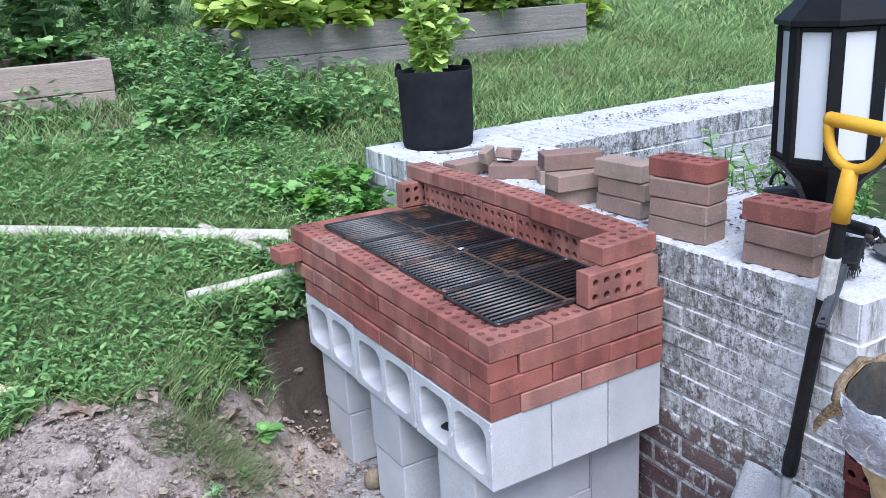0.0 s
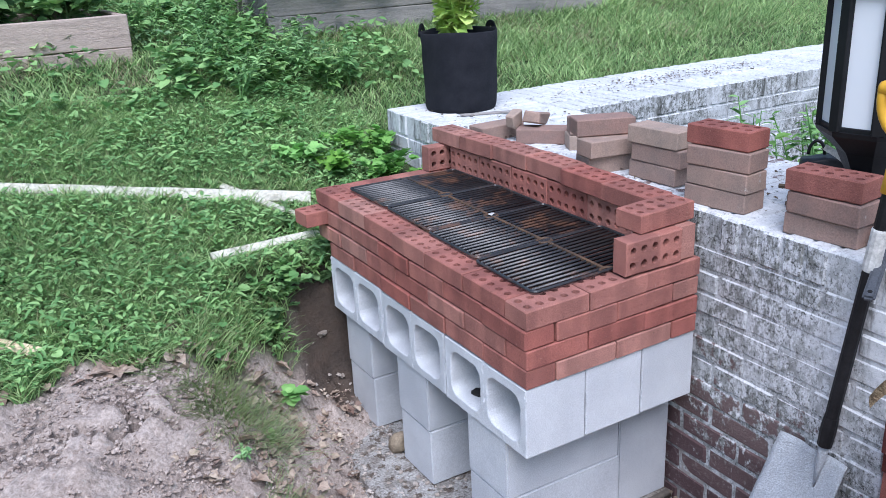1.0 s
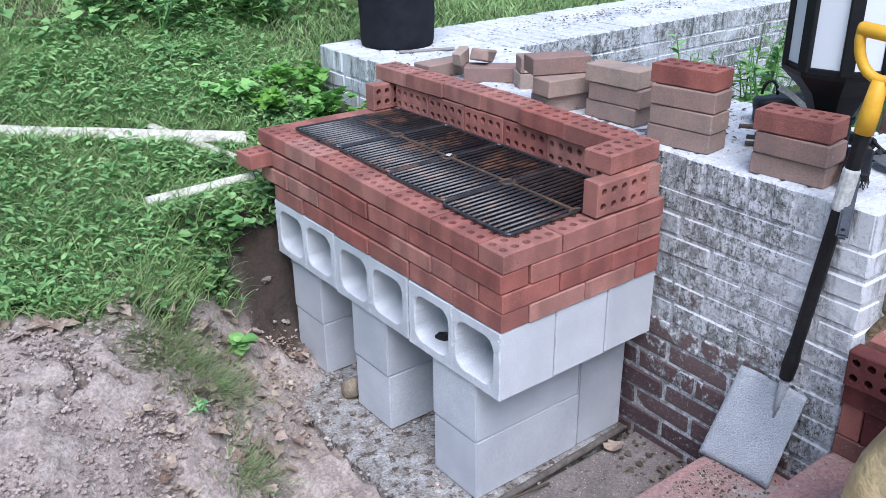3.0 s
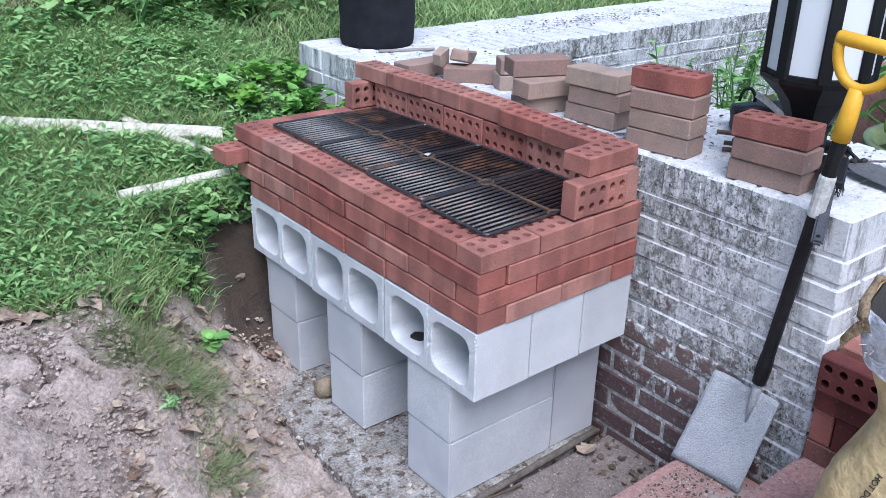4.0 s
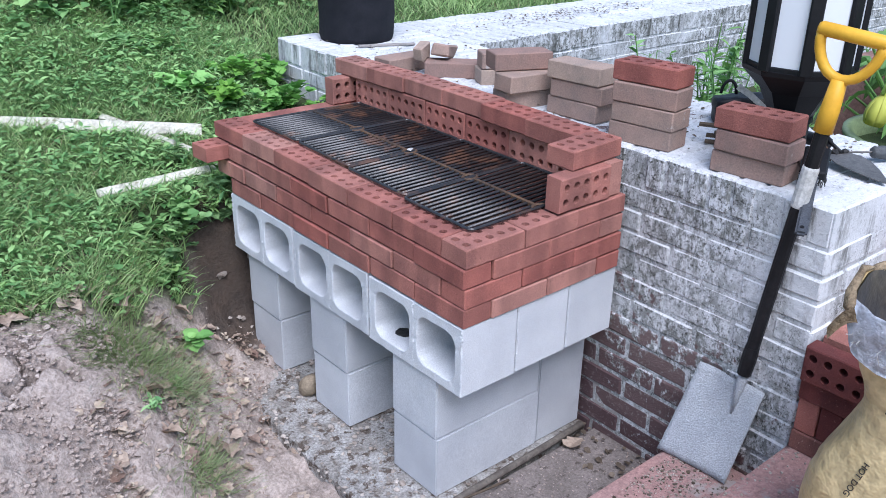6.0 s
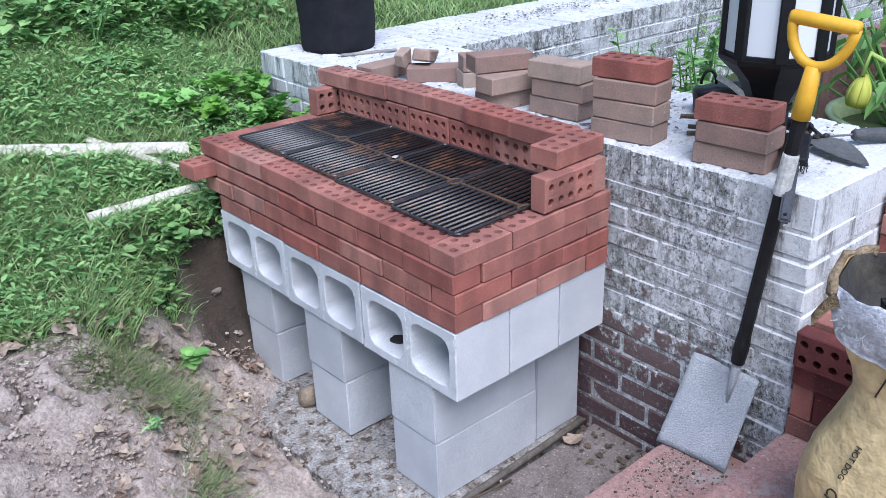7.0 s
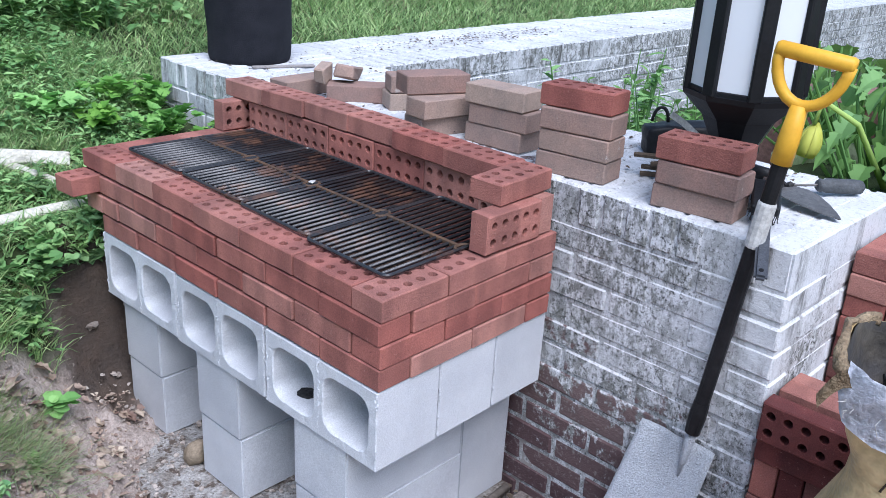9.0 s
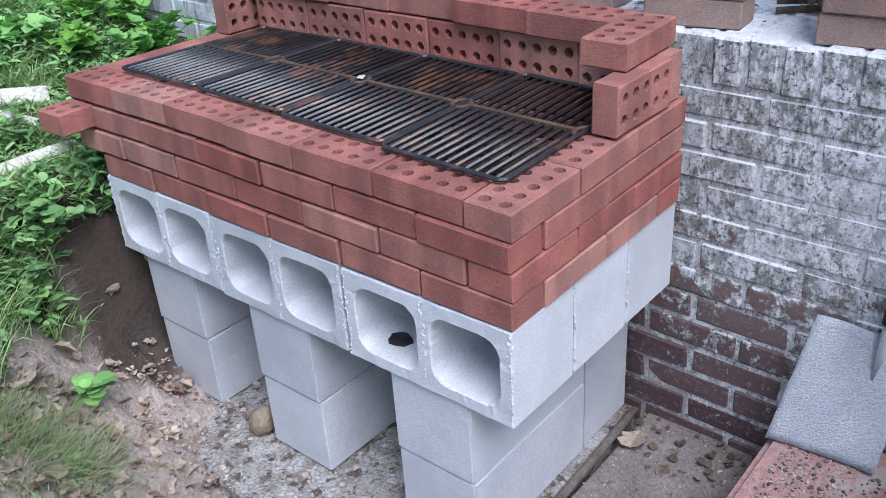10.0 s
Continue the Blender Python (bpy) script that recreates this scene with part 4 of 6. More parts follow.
    tube(bm, (bar + side * 0.074, bar + side * 0.068, bar - side * 0.068, bar - side * 0.074), (0.012, 0.0155, 0.0155, 0.012), 12)
    part("grip", bm, YELLOW, g, "yellow plastic D-shaped grip", smooth=True)
    return g


shovel()


# ---- red bricks stacked on the step beside the wall ----
def step_stack():
    label = "red brick stacked on the step against the wall end"

    def one(me, m):
        tagged(put("brick", me, None, m), label, "brick", "bricks on the step")

    # lower bricks take the shadowed copy of the red brick
    face, y, z = 0.582, -0.572, 0.305
    on_face = Matrix(((0, 0, -1, 0), (1, 0, 0, 0), (0, -1, 0, 0), (0, 0, 0, 1)))
    for k in range(2):
        for r in range(2):
            one(shaded_solid[(k + r) % 4], pose(face + BW / 2 + r * 0.093, y - 0.098 - k * 0.196, z, 0, 0, 90))
    z += BH + 0.001
    for k in range(6):
        one((red_solid if k == 0 else shaded_solid)[k % 4], pose(face + BL / 2 + 0.003, y - 0.03 - k * 0.0565, z + BW / 2, 90, 0, 0) @ Matrix.Translation((0, 0, -BH / 2)))
    z += BW + 0.001
    for k in range(2):
        for r in range(2):
            one(shaded_solid[(k + r + 2) % 4], pose(face + BW / 2 + r * 0.093 - 0.004, y - 0.098 - k * 0.196, z, 0, 0, 90))
    z += BH + 0.001
    for k in range(2):
        for r in range(3):
            one(shaded_cored if r == 0 else red_solid[r], Matrix.Translation((face + BH / 2 + 0.012 + r * 0.0565, y - 0.098 - k * 0.196, z + BW / 2)) @ on_face if r == 0 else pose(face + BH / 2 + 0.012 + r * 0.0565 + BH / 2, y - 0.098 - k * 0.196, z + BW / 2, 0, -90, 0) @ pose(0, 0, 0, 0, 0, 90))
    # a taller pile farther along the wall end
    z = 0.305
    for c in range(10):
        for k in range(2):
            one((red_solid if c > 5 else shaded_solid)[(c + k) % 4], pose(1.03 + 0.004 * (c % 2), y - 0.052 - k * 0.094, z + c * (BH + 0.001), 0, 0, 0))


step_stack()

# ---- planting helpers ----
def strips(base, lean, length, width, bend, levels=3):
    """Grass blades: narrow strips from base points, leaning in a direction, bent over by gravity."""
    n = len(base)
    heading = lean / np.maximum(1e-6, np.linalg.norm(lean, axis=1))[:, None]
    tilt = np.linalg.norm(lean, axis=1)
    side = np.stack([-heading[:, 1], heading[:, 0]], 1)
    spin = nrng.uniform(0, np.pi, n)
    sx = side[:, 0] * np.cos(spin) - side[:, 1] * np.sin(spin)
    sy = side[:, 0] * np.sin(spin) + side[:, 1] * np.cos(spin)
    V = np.zeros((n, 2 * levels + 1, 3))
    for k in range(levels + 1):
        u = k / levels
        out = tilt * u + bend * u * u
        c = base.copy()
        c[:, 0] += heading[:, 0] * out * length
        c[:, 1] += heading[:, 1] * out * length
        c[:, 2] += length * (u - 0.45 * bend * u * u * u)
        if k == levels:
            V[:, 2 * levels] = c
        else:
            w = 0.5 * width * (1 - 0.55 * u)
            V[:, 2 * k] = c - np.stack([sx * w, sy * w, 0 * w], 1)
            V[:, 2 * k + 1] = c + np.stack([sx * w, sy * w, 0 * w], 1)
    faces = []
    per = 2 * levels + 1
    for i in range(n):
        o = i * per
        for k in range(levels - 1):
            faces.append((o + 2 * k, o + 2 * k + 1, o + 2 * k + 3, o + 2 * k + 2))
        faces.append((o + 2 * levels - 2, o + 2 * levels - 1, o + 2 * levels))
    return V.reshape(-1, 3), faces


OVAL = (((0.0, 0.0), (0.3, 0.36), (0.65, 0.34), (1.0, 0.0)))
LOBED = ((0.0, 0.0), (-0.06, 0.30), (0.16, 0.52), (0.34, 0.36), (0.52, 0.50), (0.66, 0.26), (1.0, 0.0))
ROUND = ((0.0, 0.0), (0.1, 0.34), (0.42, 0.5), (0.78, 0.38), (1.0, 0.0))
LANCE = ((0.0, 0.0), (0.25, 0.16), (0.6, 0.13), (1.0, 0.0))


def foliage(points, heading, rise, size, outline, fold=0.25, droop=0.3):
    """Leaves with a folded midrib and a drooping tip, one island each."""
    n, m = len(points), len(outline)
    hx, hy = np.cos(heading), np.sin(heading)
    fwd = np.stack([hx * np.cos(rise), hy * np.cos(rise), np.sin(rise)], 1)
    roll = nrng.uniform(-0.5, 0.5, n)
    side = np.stack([-hy, hx, 0 * hx], 1)
    up = np.cross(fwd, side)
    side, up = side * np.cos(roll)[:, None] + up * np.sin(roll)[:, None], up * np.cos(roll)[:, None] - side * np.sin(roll)[:, None]
    V = np.zeros((n, 3 * m, 3))
    for k, (u, w) in enumerate(outline):
        mid = points + fwd * (u * size)[:, None] - np.stack([0 * size, 0 * size, droop * u * u * size], 1)
        V[:, 3 * k] = mid
        V[:, 3 * k + 1] = mid + side * (w * size)[:, None] + up * (fold * w * size)[:, None]
        V[:, 3 * k + 2] = mid - side * (w * size)[:, None] + up * (fold * w * size)[:, None]
    faces = []
    for i in range(n):
        o = i * 3 * m
        for k in range(m - 1):
            a, b = o + 3 * k, o + 3 * k + 3
            if k == 0:
                faces += [(a, b + 1, b), (a, b, b + 2)]
            elif k == m - 2:
                faces += [(a, b, a + 1), (a, a + 2, b)]
            else:
                faces += [(a, b, b + 1, a + 1), (a, a + 2, b + 2, b)]
    V = V.reshape(-1, 3)
    return V, faces


def joined(chunks):
    verts, faces, o = [], [], 0
    for v, f in chunks:
        verts.append(v)
        faces += [tuple(i + o for i in q) for q in f]
        o += len(v)
    return np.concatenate(verts).tolist(), faces


def lie(x, y):
    """Height of the ground under a plant."""
    return height(x, y)


def patch(n, x0, x1, y0, y1, keep=None):
    x, y = nrng.uniform(x0, x1, n), nrng.uniform(y0, y1, n)
    ok = bare_ground(x, y) < nrng.uniform(0.2, 0.7, n)
    # off the walls, the steps and the barbecue
    ok &= ~((x > 0.56) & (y < 2.06)) & ~((y < 1.24) & (x > -0.12)) & ~((x > -0.7) & (y < 0.2))
    if keep is not None:
        ok &= keep(x, y)
    return x[ok], y[ok]


def near_board(x, y):
    """How far a place lies from the boards lying in the grass."""
    d = np.full(np.shape(x), 9.0)
    for (ax, ay), (bx, by) in (((-1.95, 2.49), (0.13, 1.655)), ((-0.39, 1.425), (0.10, 1.432)), ((-0.17, 1.86), (0.06, 1.53))):
        t = np.clip(((x - ax) * (bx - ax) + (y - ay) * (by - ay)) / ((bx - ax) ** 2 + (by - ay) ** 2), 0, 1)
        d = np.minimum(d, np.hypot(x - ax - t * (bx - ax), y - ay - t * (by - ay)))
    return d


def patchy(x, y, size, seed):
    return np.array([noise.noise(Vector((a * size, b * size, seed))) for a, b in zip(x, y)])


clumpy = lambda x, y: patchy(x, y, 13.0, 6.0) + 0.6 * patchy(x, y, 31.0, 2.0) > -0.12


def grass(n, x0, x1, y0, y1, tall, wide, keep=None):
    x, y = patch(n, x0, x1, y0, y1, keep)
    size = tall * (0.55 + 0.9 * nrng.rand(len(x)) ** 1.5) * (1 + 0.5 * patchy(x, y, 2.2, 3.0))
    size *= np.clip(0.4 + near_board(x, y) / 0.07, 0.4, 1.0)
    base = np.stack([x, y, lie(x, y) - 0.006], 1)
    a = nrng.uniform(0, 2 * np.pi, len(x))
    lean = np.stack([np.cos(a), np.sin(a)], 1) * nrng.uniform(0.1, 0.7, len(x))[:, None]
    return strips(base, lean, size, wide * nrng.uniform(0.7, 1.4, len(x)), nrng.uniform(0.1, 0.9, len(x)))


def creepers(n, x0, x1, y0, y1, low, high, size, outline, keep=None):
    x, y = patch(n, x0, x1, y0, y1, keep)
    z = lie(x, y) + nrng.uniform(low, high, len(x)) * np.clip(near_board(x, y) / 0.1, 0.05, 1.0)
    return foliage(np.stack([x, y, z], 1), nrng.uniform(0, 2 * np.pi, len(x)), nrng.uniform(-0.2, 0.7, len(x)), size * nrng.uniform(0.6, 1.5, len(x)), outline)


weedy = lambda seed, cut: (lambda x, y: patchy(x, y, 2.6, seed) + 0.35 * patchy(x, y, 9.0, seed + 4) > cut)
chunks = [grass(165000, -1.9, 0.62, 0.85, 2.7, 0.076, 0.0043, clumpy), grass(80000, -4.0, 4.5, 2.6, 5.5, 0.085, 0.006), grass(16000, -7.0, 12.0, 5.5, 14.0, 0.14, 0.016), grass(42000, 3.0, 10.0, 3.1, 8.0, 0.10, 0.012),
          grass(45000, 0.6, 6.0, 2.05, 3.4, 0.06, 0.006), grass(9000, -5.0, -1.7, -3.5, 2.5, 0.08, 0.010), grass(4000, -1.9, 0.5, -4.5, -1.0, 0.08, 0.010)]
v, f = joined(chunks)
tagged(put("grass", raw_mesh("grass", v, f, GRASS)), "uneven green lawn grass, unmown and mixed with weeds", "grass", kind="stuff")
v, f = joined([creepers(15000, -1.9, 0.62, 0.95, 2.7, 0.01, 0.06, 0.017, OVAL, weedy(1.0, -0.1)), creepers(22000, -1.9, 0.62, 1.0, 2.7, 0.02, 0.08, 0.034, LANCE, weedy(5.0, -0.3)), creepers(1500, -1.9, 0.62, 1.0, 2.7, 0.03, 0.075, 0.028, ROUND, weedy(7.0, 0.0)), creepers(6000, -3.5, 1.2, 2.5, 4.6, 0.02, 0.14, 0.05, OVAL, weedy(2.0, -0.1))])
tagged(put("ground_weeds", raw_mesh("ground_weeds", v, f, WEED)), "low broad-leaved green weeds spread through the lawn", "weeds", kind="stuff")
x, y = patch(7000, -1.9, 0.6, 0.9, 2.7, weedy(8.0, 0.02))
base = np.stack([x, y, lie(x, y) + 0.002], 1)
a = nrng.uniform(0, 2 * np.pi, len(x))
v1, f1 = strips(base, np.stack([np.cos(a), np.sin(a)], 1) * 1.4, nrng.uniform(0.03, 0.08, len(x)), np.full(len(x), 0.003), nrng.uniform(0.5, 1.3, len(x)))
x, y = patch(5000, -2.0, 4.0, 2.6, 3.3, lambda x, y: patchy(x, y, 3.0, 12.0) > 0.05)
base = np.stack([x, y, lie(x, y) + 0.002], 1)
a = nrng.uniform(0, 2 * np.pi, len(x))
v2, f2 = strips(base, np.stack([np.cos(a), np.sin(a)], 1) * 1.0, nrng.uniform(0.04, 0.10, len(x)), np.full(len(x), 0.005), nrng.uniform(0.3, 1.0, len(x)))
v, f = joined([(v1, f1), (v2, f2)])
tagged(put("dry_grass", raw_mesh("dry_grass", v, f, STRAW)), "dry straw-coloured grass lying in the lawn", "grass", kind="stuff")


def tuft(x, y, n, spread, tall, label):
    px, py = x + nrng.normal(0, spread, n), y + nrng.normal(0, spread, n)
    out = np.stack([px - x, py - y], 1) / spread * 0.35 + nrng.normal(0, 0.25, (n, 2))
    v, f = strips(np.stack([px, py, height(px, py) - 0.004], 1), out, tall * nrng.uniform(0.5, 1.2, n), np.full(n, 0.0026), nrng.uniform(0.4, 1.5, n))
    tagged(put("grass_tuft", raw_mesh("grass_tuft", v.tolist(), f, BANK_GRASS)), label, "grass", "grass tufts by the pit")


for tx, ty, n, spread, tall in ((-0.52, 0.83, 750, 0.055, 0.07), (-0.44, 0.80, 560, 0.05, 0.065), (-0.57, 0.91, 420, 0.05, 0.065), (-0.50, 0.53, 800, 0.045, 0.055), (-0.36, 0.98, 220, 0.04, 0.05)):
    tuft(tx, ty, n, spread, tall, "fine dull green grass tuft on the dirt bank")


def bush(name, label, x, y, z, stems, tall, spread, leaf, outline, material, per_stem, category="weed", group="weeds", tip_only=False, droop=0.3):
    """A leafy plant: bent stems with leaves set along them."""
    g = thing(name, label, category, group, pose(x, y, z))
    pts, heads, rises, sizes = [], [], [], []
    for s in range(stems):
        a, lean = rng.uniform(0, 2 * math.pi), rng.uniform(0.1, 1.0) * spread
        h = tall * rng.uniform(0.6, 1.1)
        line = [Vector((math.cos(a) * lean * u ** 1.4, math.sin(a) * lean * u ** 1.4, h * u * (1 - 0.15 * u))) for u in (0, 0.25, 0.5, 0.75, 1.0)]
        bm = bmesh.new()
        tube(bm, line, [0.004 * (tall / 0.3) ** 0.5 * w for w in (1, 0.85, 0.7, 0.5, 0.3)], 4)
        part("stem", bm, material, g)
        for k in range(per_stem):
            u = rng.uniform(0.75 if tip_only else 0.2, 1.0)
            i = min(3, int(u * 4))
            p = line[i].lerp(line[i + 1], u * 4 - i)
            pts.append(p)
            heads.append(rng.uniform(0, 2 * math.pi))
            rises.append(rng.uniform(-0.1, 0.8))
            sizes.append(leaf * rng.uniform(0.55, 1.3))
    v, f = foliage(np.array([tuple(p) for p in pts]), np.array(heads), np.array(rises), np.array(sizes), outline, 0.25, droop)
    tagged(put("leaves", raw_mesh("leaves", v.tolist(), f, material), g), kind="stuff")
    return g


gz_at = lambda x, y: float(height(x, y))
# bright lobed plants by the far wall corner
for x, y, s in ((0.30, 1.80, 1.0), (0.47, 1.68, 1.1), (0.55, 1.86, 1.0), (0.42, 1.95, 0.9), (0.18, 1.92, 0.8), (0.52, 1.55, 0.9)):
    bush("lobed_weed", "bright green broad lobed-leaf plant beside the white wall", x, y, gz_at(x, y), 15, 0.15 * s, 0.14, 0.046, LOBED, BRIGHT_LEAF, 9, droop=0.15)
# mixed dark weeds hanging over the dug edge
for x, y, s in ((0.08, 1.36, 1.1), (-0.28, 1.30, 0.9), (0.22, 1.45, 1.0), (-0.02, 1.52, 1.0), (0.32, 1.36, 0.9), (-0.14, 1.27, 0.8), (0.0, 1.27, 0.9), (0.14, 1.28, 0.8), (-0.20, 1.25, 0.7), (0.26, 1.29, 0.8), (-0.07, 1.29, 0.9), (0.07, 1.31, 0.9), (0.18, 1.33, 1.0), (-0.24, 1.24, 0.6)):
    bush("edge_weed", "dark green weed growing at the edge of the dug pit", x, y, gz_at(x, y), 8, 0.12 * s, 0.14, 0.04, ROUND if rng.random() < 0.4 else LANCE, WEED if rng.random() < 0.6 else DARK_LEAF, 10)
for x, y in ((-0.24, 1.20), (-0.21, 1.23), (-0.28, 1.18), (-0.17, 1.24)):
    bush("creeping_weed", "round-leaved green creeper hanging down the earth bank", x, y, gz_at(x, y), 7, 0.06, 0.09, 0.026, ROUND, WEED, 6)
bush("seedling", "bright green seedling with broad leaves on the dirt bank", -0.26, 1.0, gz_at(-0.26, 1.0) - 0.005, 4, 0.10, 0.035, 0.042, ROUND, BRIGHT_LEAF, 6, "seedling", tip_only=True)
bush("seedling", "dark green seedling in the dirt", -0.55, 0.655, gz_at(-0.55, 0.655) - 0.005, 6, 0.07, 0.045, 0.03, LANCE, WEED, 6, "seedling")
bush("seedling", "small dark green seedling by the dead leaves", -0.42, 0.78, gz_at(-0.42, 0.78) - 0.005, 4, 0.05, 0.04, 0.035, LANCE, WEED, 6, "seedling")
# weeds hanging over the top of the dug face
for k in range(13):
    x = -0.22 + 0.035 * k + rng.uniform(-0.012, 0.012)
    y = 1.25 + rng.uniform(-0.012, 0.012)
    bush("hanging_weed", "small green weed hanging over the dug earth face", x, y, gz_at(x, y) - 0.01, 7, 0.05, 0.09, 0.028, LANCE if k % 3 else ROUND, WEED if k % 2 else DARK_LEAF, 9, droop=0.5)
# a coarse dock in the lawn
bush("dock_plant", "coarse pale green dock with broad crinkled leaves in the lawn", 0.07, 2.33, gz_at(0.07, 2.33), 10, 0.08, 0.15, 0.062, ROUND, WEED, 3, "weed", tip_only=True)
bush("dock_plant", "coarse pale green dock with broad crinkled leaves in the lawn", 0.22, 2.27, gz_at(0.22, 2.27), 9, 0.08, 0.14, 0.058, LOBED, WEED, 3, "weed", tip_only=True)
# tall weeds between the raised beds
for k in range(60):
    x, y = rng.uniform(-0.15, 0.9), rng.uniform(2.45, 3.6)
    if y > 3.0 and x > 0.55:
        continue
    bush("tall_weed", "tall leafy green weed growing between the raised beds", x, y, gz_at(x, y), 5, rng.uniform(0.16, 0.36), 0.18, 0.055, LANCE if rng.random() < 0.85 else ROUND, WEED if rng.random() < 0.8 else DARK_LEAF, 19)
for k in range(30):
    x, y = rng.uniform(-2.2, 0.5), rng.uniform(3.5, 5.0)
    bush("shrub", "dark tangled shrub behind the raised beds", x, y, gz_at(x, y), 10, rng.uniform(0.5, 0.95), 0.35, 0.10, ROUND if rng.random() < 0.5 else LANCE, DARK_LEAF if rng.random() < 0.7 else WEED, 12, "shrub", "shrubs")


# ---- raised beds ----
def raised_bed(label, x0, x1, y0, y1, z0, z1, material, base_label="grey weathered board"):
    g = thing("raised_bed", label, "raised bed", "raised beds")
    h = (z1 - z0) / 2
    for c in range(2):
        for ax, ay, bx, by in ((x0, y0, x1, y0 + 0.04), (x0, y1 - 0.04, x1, y1), (x0, y0 + 0.042, x0 + 0.04, y1 - 0.042), (x1 - 0.04, y0 + 0.042, x1, y1 - 0.042)):
            bm = bmesh.new()
            box(bm, ax, ay, z0 + c * h + 0.002, bx, by, z0 + (c + 1) * h - 0.002, 0.004)
            bmesh.ops.subdivide_edges(bm, edges=[e for e in bm.edges if e.calc_length() > 0.3], cuts=6)
            ob = part("board", bm, material, g)
            rough_up(ob.data, 0.006, 4.0, c + ax)
    bm = bmesh.new()
    box(bm, x0 + 0.045, y0 + 0.045, z0, x1 - 0.045, y1 - 0.045, z1 - 0.05)
    part("soil", bm, EARTH, g, "dark bed soil")
    return g


raised_bed("raised garden bed of pale pinkish timber boards, planted", -1.60, -0.165, 3.18, 3.95, 1.02, 1.345, TIMBER_PINK)
raised_bed("raised garden bed of grey weathered boards under lime-green plants", 0.60, 3.05, 3.24, 4.2, 1.10, 1.425, TIMBER_GREY)
for k in range(26):
    x, y = rng.uniform(-1.5, -0.25), rng.uniform(3.3, 3.85)
    bush("bed_plant", "green leafy plant in a raised bed", x, y, 1.36, 5, 0.12, 0.12, 0.07, ROUND, WEED, 6, "plant", "bed plants")
for k in range(44):
    x, y = rng.uniform(0.62, 3.0), rng.uniform(3.2, 4.0)
    bush("bed_plant", "lime-green plant with rounded leaves spilling over a raised bed", x, y, 1.37, 9, rng.uniform(0.2, 0.46), 0.30, 0.10, ROUND, LIME_LEAF, 11, "plant", "bed plants")
for x, y, s in ((0.93, 1.77, 1.0), (0.96, 1.80, 1.15), (0.90, 1.80, 0.9)):
    bush("pot_plant", "bright lime-green leafy plant growing in the grow bag", x, y, TOP + 0.26, 10, 0.46 * s, 0.2, 0.06, ROUND, LIME_LEAF, 20, "plant", "pot plants")
bush("lawn_plant", "yellow-green plant standing on the lawn behind the wall", 3.35, 3.6, gz_at(3.35, 3.6), 9, 0.4, 0.25, 0.11, ROUND, LIME_LEAF, 9, "plant", "lawn plants")
# plants in the bed behind the lantern
for x, y, s in ((1.52, 0.30, 1.0), (1.62, 0.42, 1.1), (1.45, 0.42, 0.9), (1.75, 0.55, 1.0), (1.55, 0.62, 0.8), (1.40, 0.22, 0.8), (1.36, 0.05, 0.8), (1.45, -0.08, 0.7), (1.60, 0.12, 0.9), (1.85, 0.30, 0.9), (1.72, 0.80, 0.9), (1.42, 0.75, 0.7), (1.95, 0.62, 0.9)):
    bush("bed_weed", "leafy green weed growing behind the white wall", x, y, 0.42, 7, 0.70 * s, 0.16, 0.06, LANCE, SQUASH_LEAF, 26, "weed", "weeds behind the wall")


def squash(x, y, z, n, seed):
    g = thing("squash_plant", "squash plant with large drooping green leaves on long stalks", "plant", "squash plants", pose(x, y, z))
    r = random.Random(seed)
    for k in range(n):
        a, h, out = r.uniform(0, 2 * math.pi), r.uniform(0.30, 0.66), r.uniform(0.05, 0.32)
        tip = Vector((math.cos(a) * out, math.sin(a) * out, h))
        bm = bmesh.new()
        tube(bm, (Vector((0, 0, 0)), tip * 0.5 + Vector((0, 0, 0.08)), tip), (0.008, 0.007, 0.005), 6)
        part("stalk", bm, SQUASH_LEAF, g)
        v, f = foliage(np.array([tuple(tip)]), np.array([a]), np.array([r.uniform(-0.9, -0.1)]), np.array([r.uniform(0.045, 0.085)]), LOBED if k % 2 else ROUND, 0.35, 0.6)
        put("leaf", raw_mesh("leaf", v.tolist(), f, SQUASH_LEAF), g)
    return g


for x, y, n, s in ((1.85, -0.35, 52, 1), (2.1, -0.65, 52, 2), (1.75, -0.75, 52, 3), (2.3, -0.1, 52, 4), (1.95, -1.05, 52, 5), (2.1, -0.3, 52, 6), (2.4, -0.5, 52, 7), (2.6, 0.1, 52, 8)):
    squash(x, y, 0.42, n, s)

# ---- boards lying in the grass ----
def board(name, label, a, b, width, thick, material, lift=0.012, tilt=35):
    """A straight lath lying on the slope from a to b."""
    za, zb = gz_at(*a) + lift, gz_at(*b) + lift
    A, B = Vector((*a, za)), Vector((*b, zb))
    d = (B - A).normalized()
    side = Vector((-d.y, d.x, 0)).normalized()
    up = d.cross(side)
    m = Matrix((( d.x, side.x, up.x, A.x), (d.y, side.y, up.y, A.y), (d.z, side.z, up.z, A.z), (0, 0, 0, 1))) @ Matrix.Rotation(radians(tilt), 4, "X")
    bm = bmesh.new()
    L = (B - A).length
    box(bm, 0, -width / 2, -thick / 2, L, width / 2, thick / 2, 0.003)
    bmesh.ops.subdivide_edges(bm, edges=[e for e in bm.edges if e.calc_length() > 0.15], cuts=12)
    ob = part(name, bm, material, None, m=m)
    rough_up(ob.data, 0.0025, 12.0, A.x)
    return tagged(ob, label, "board", "boards in the grass")


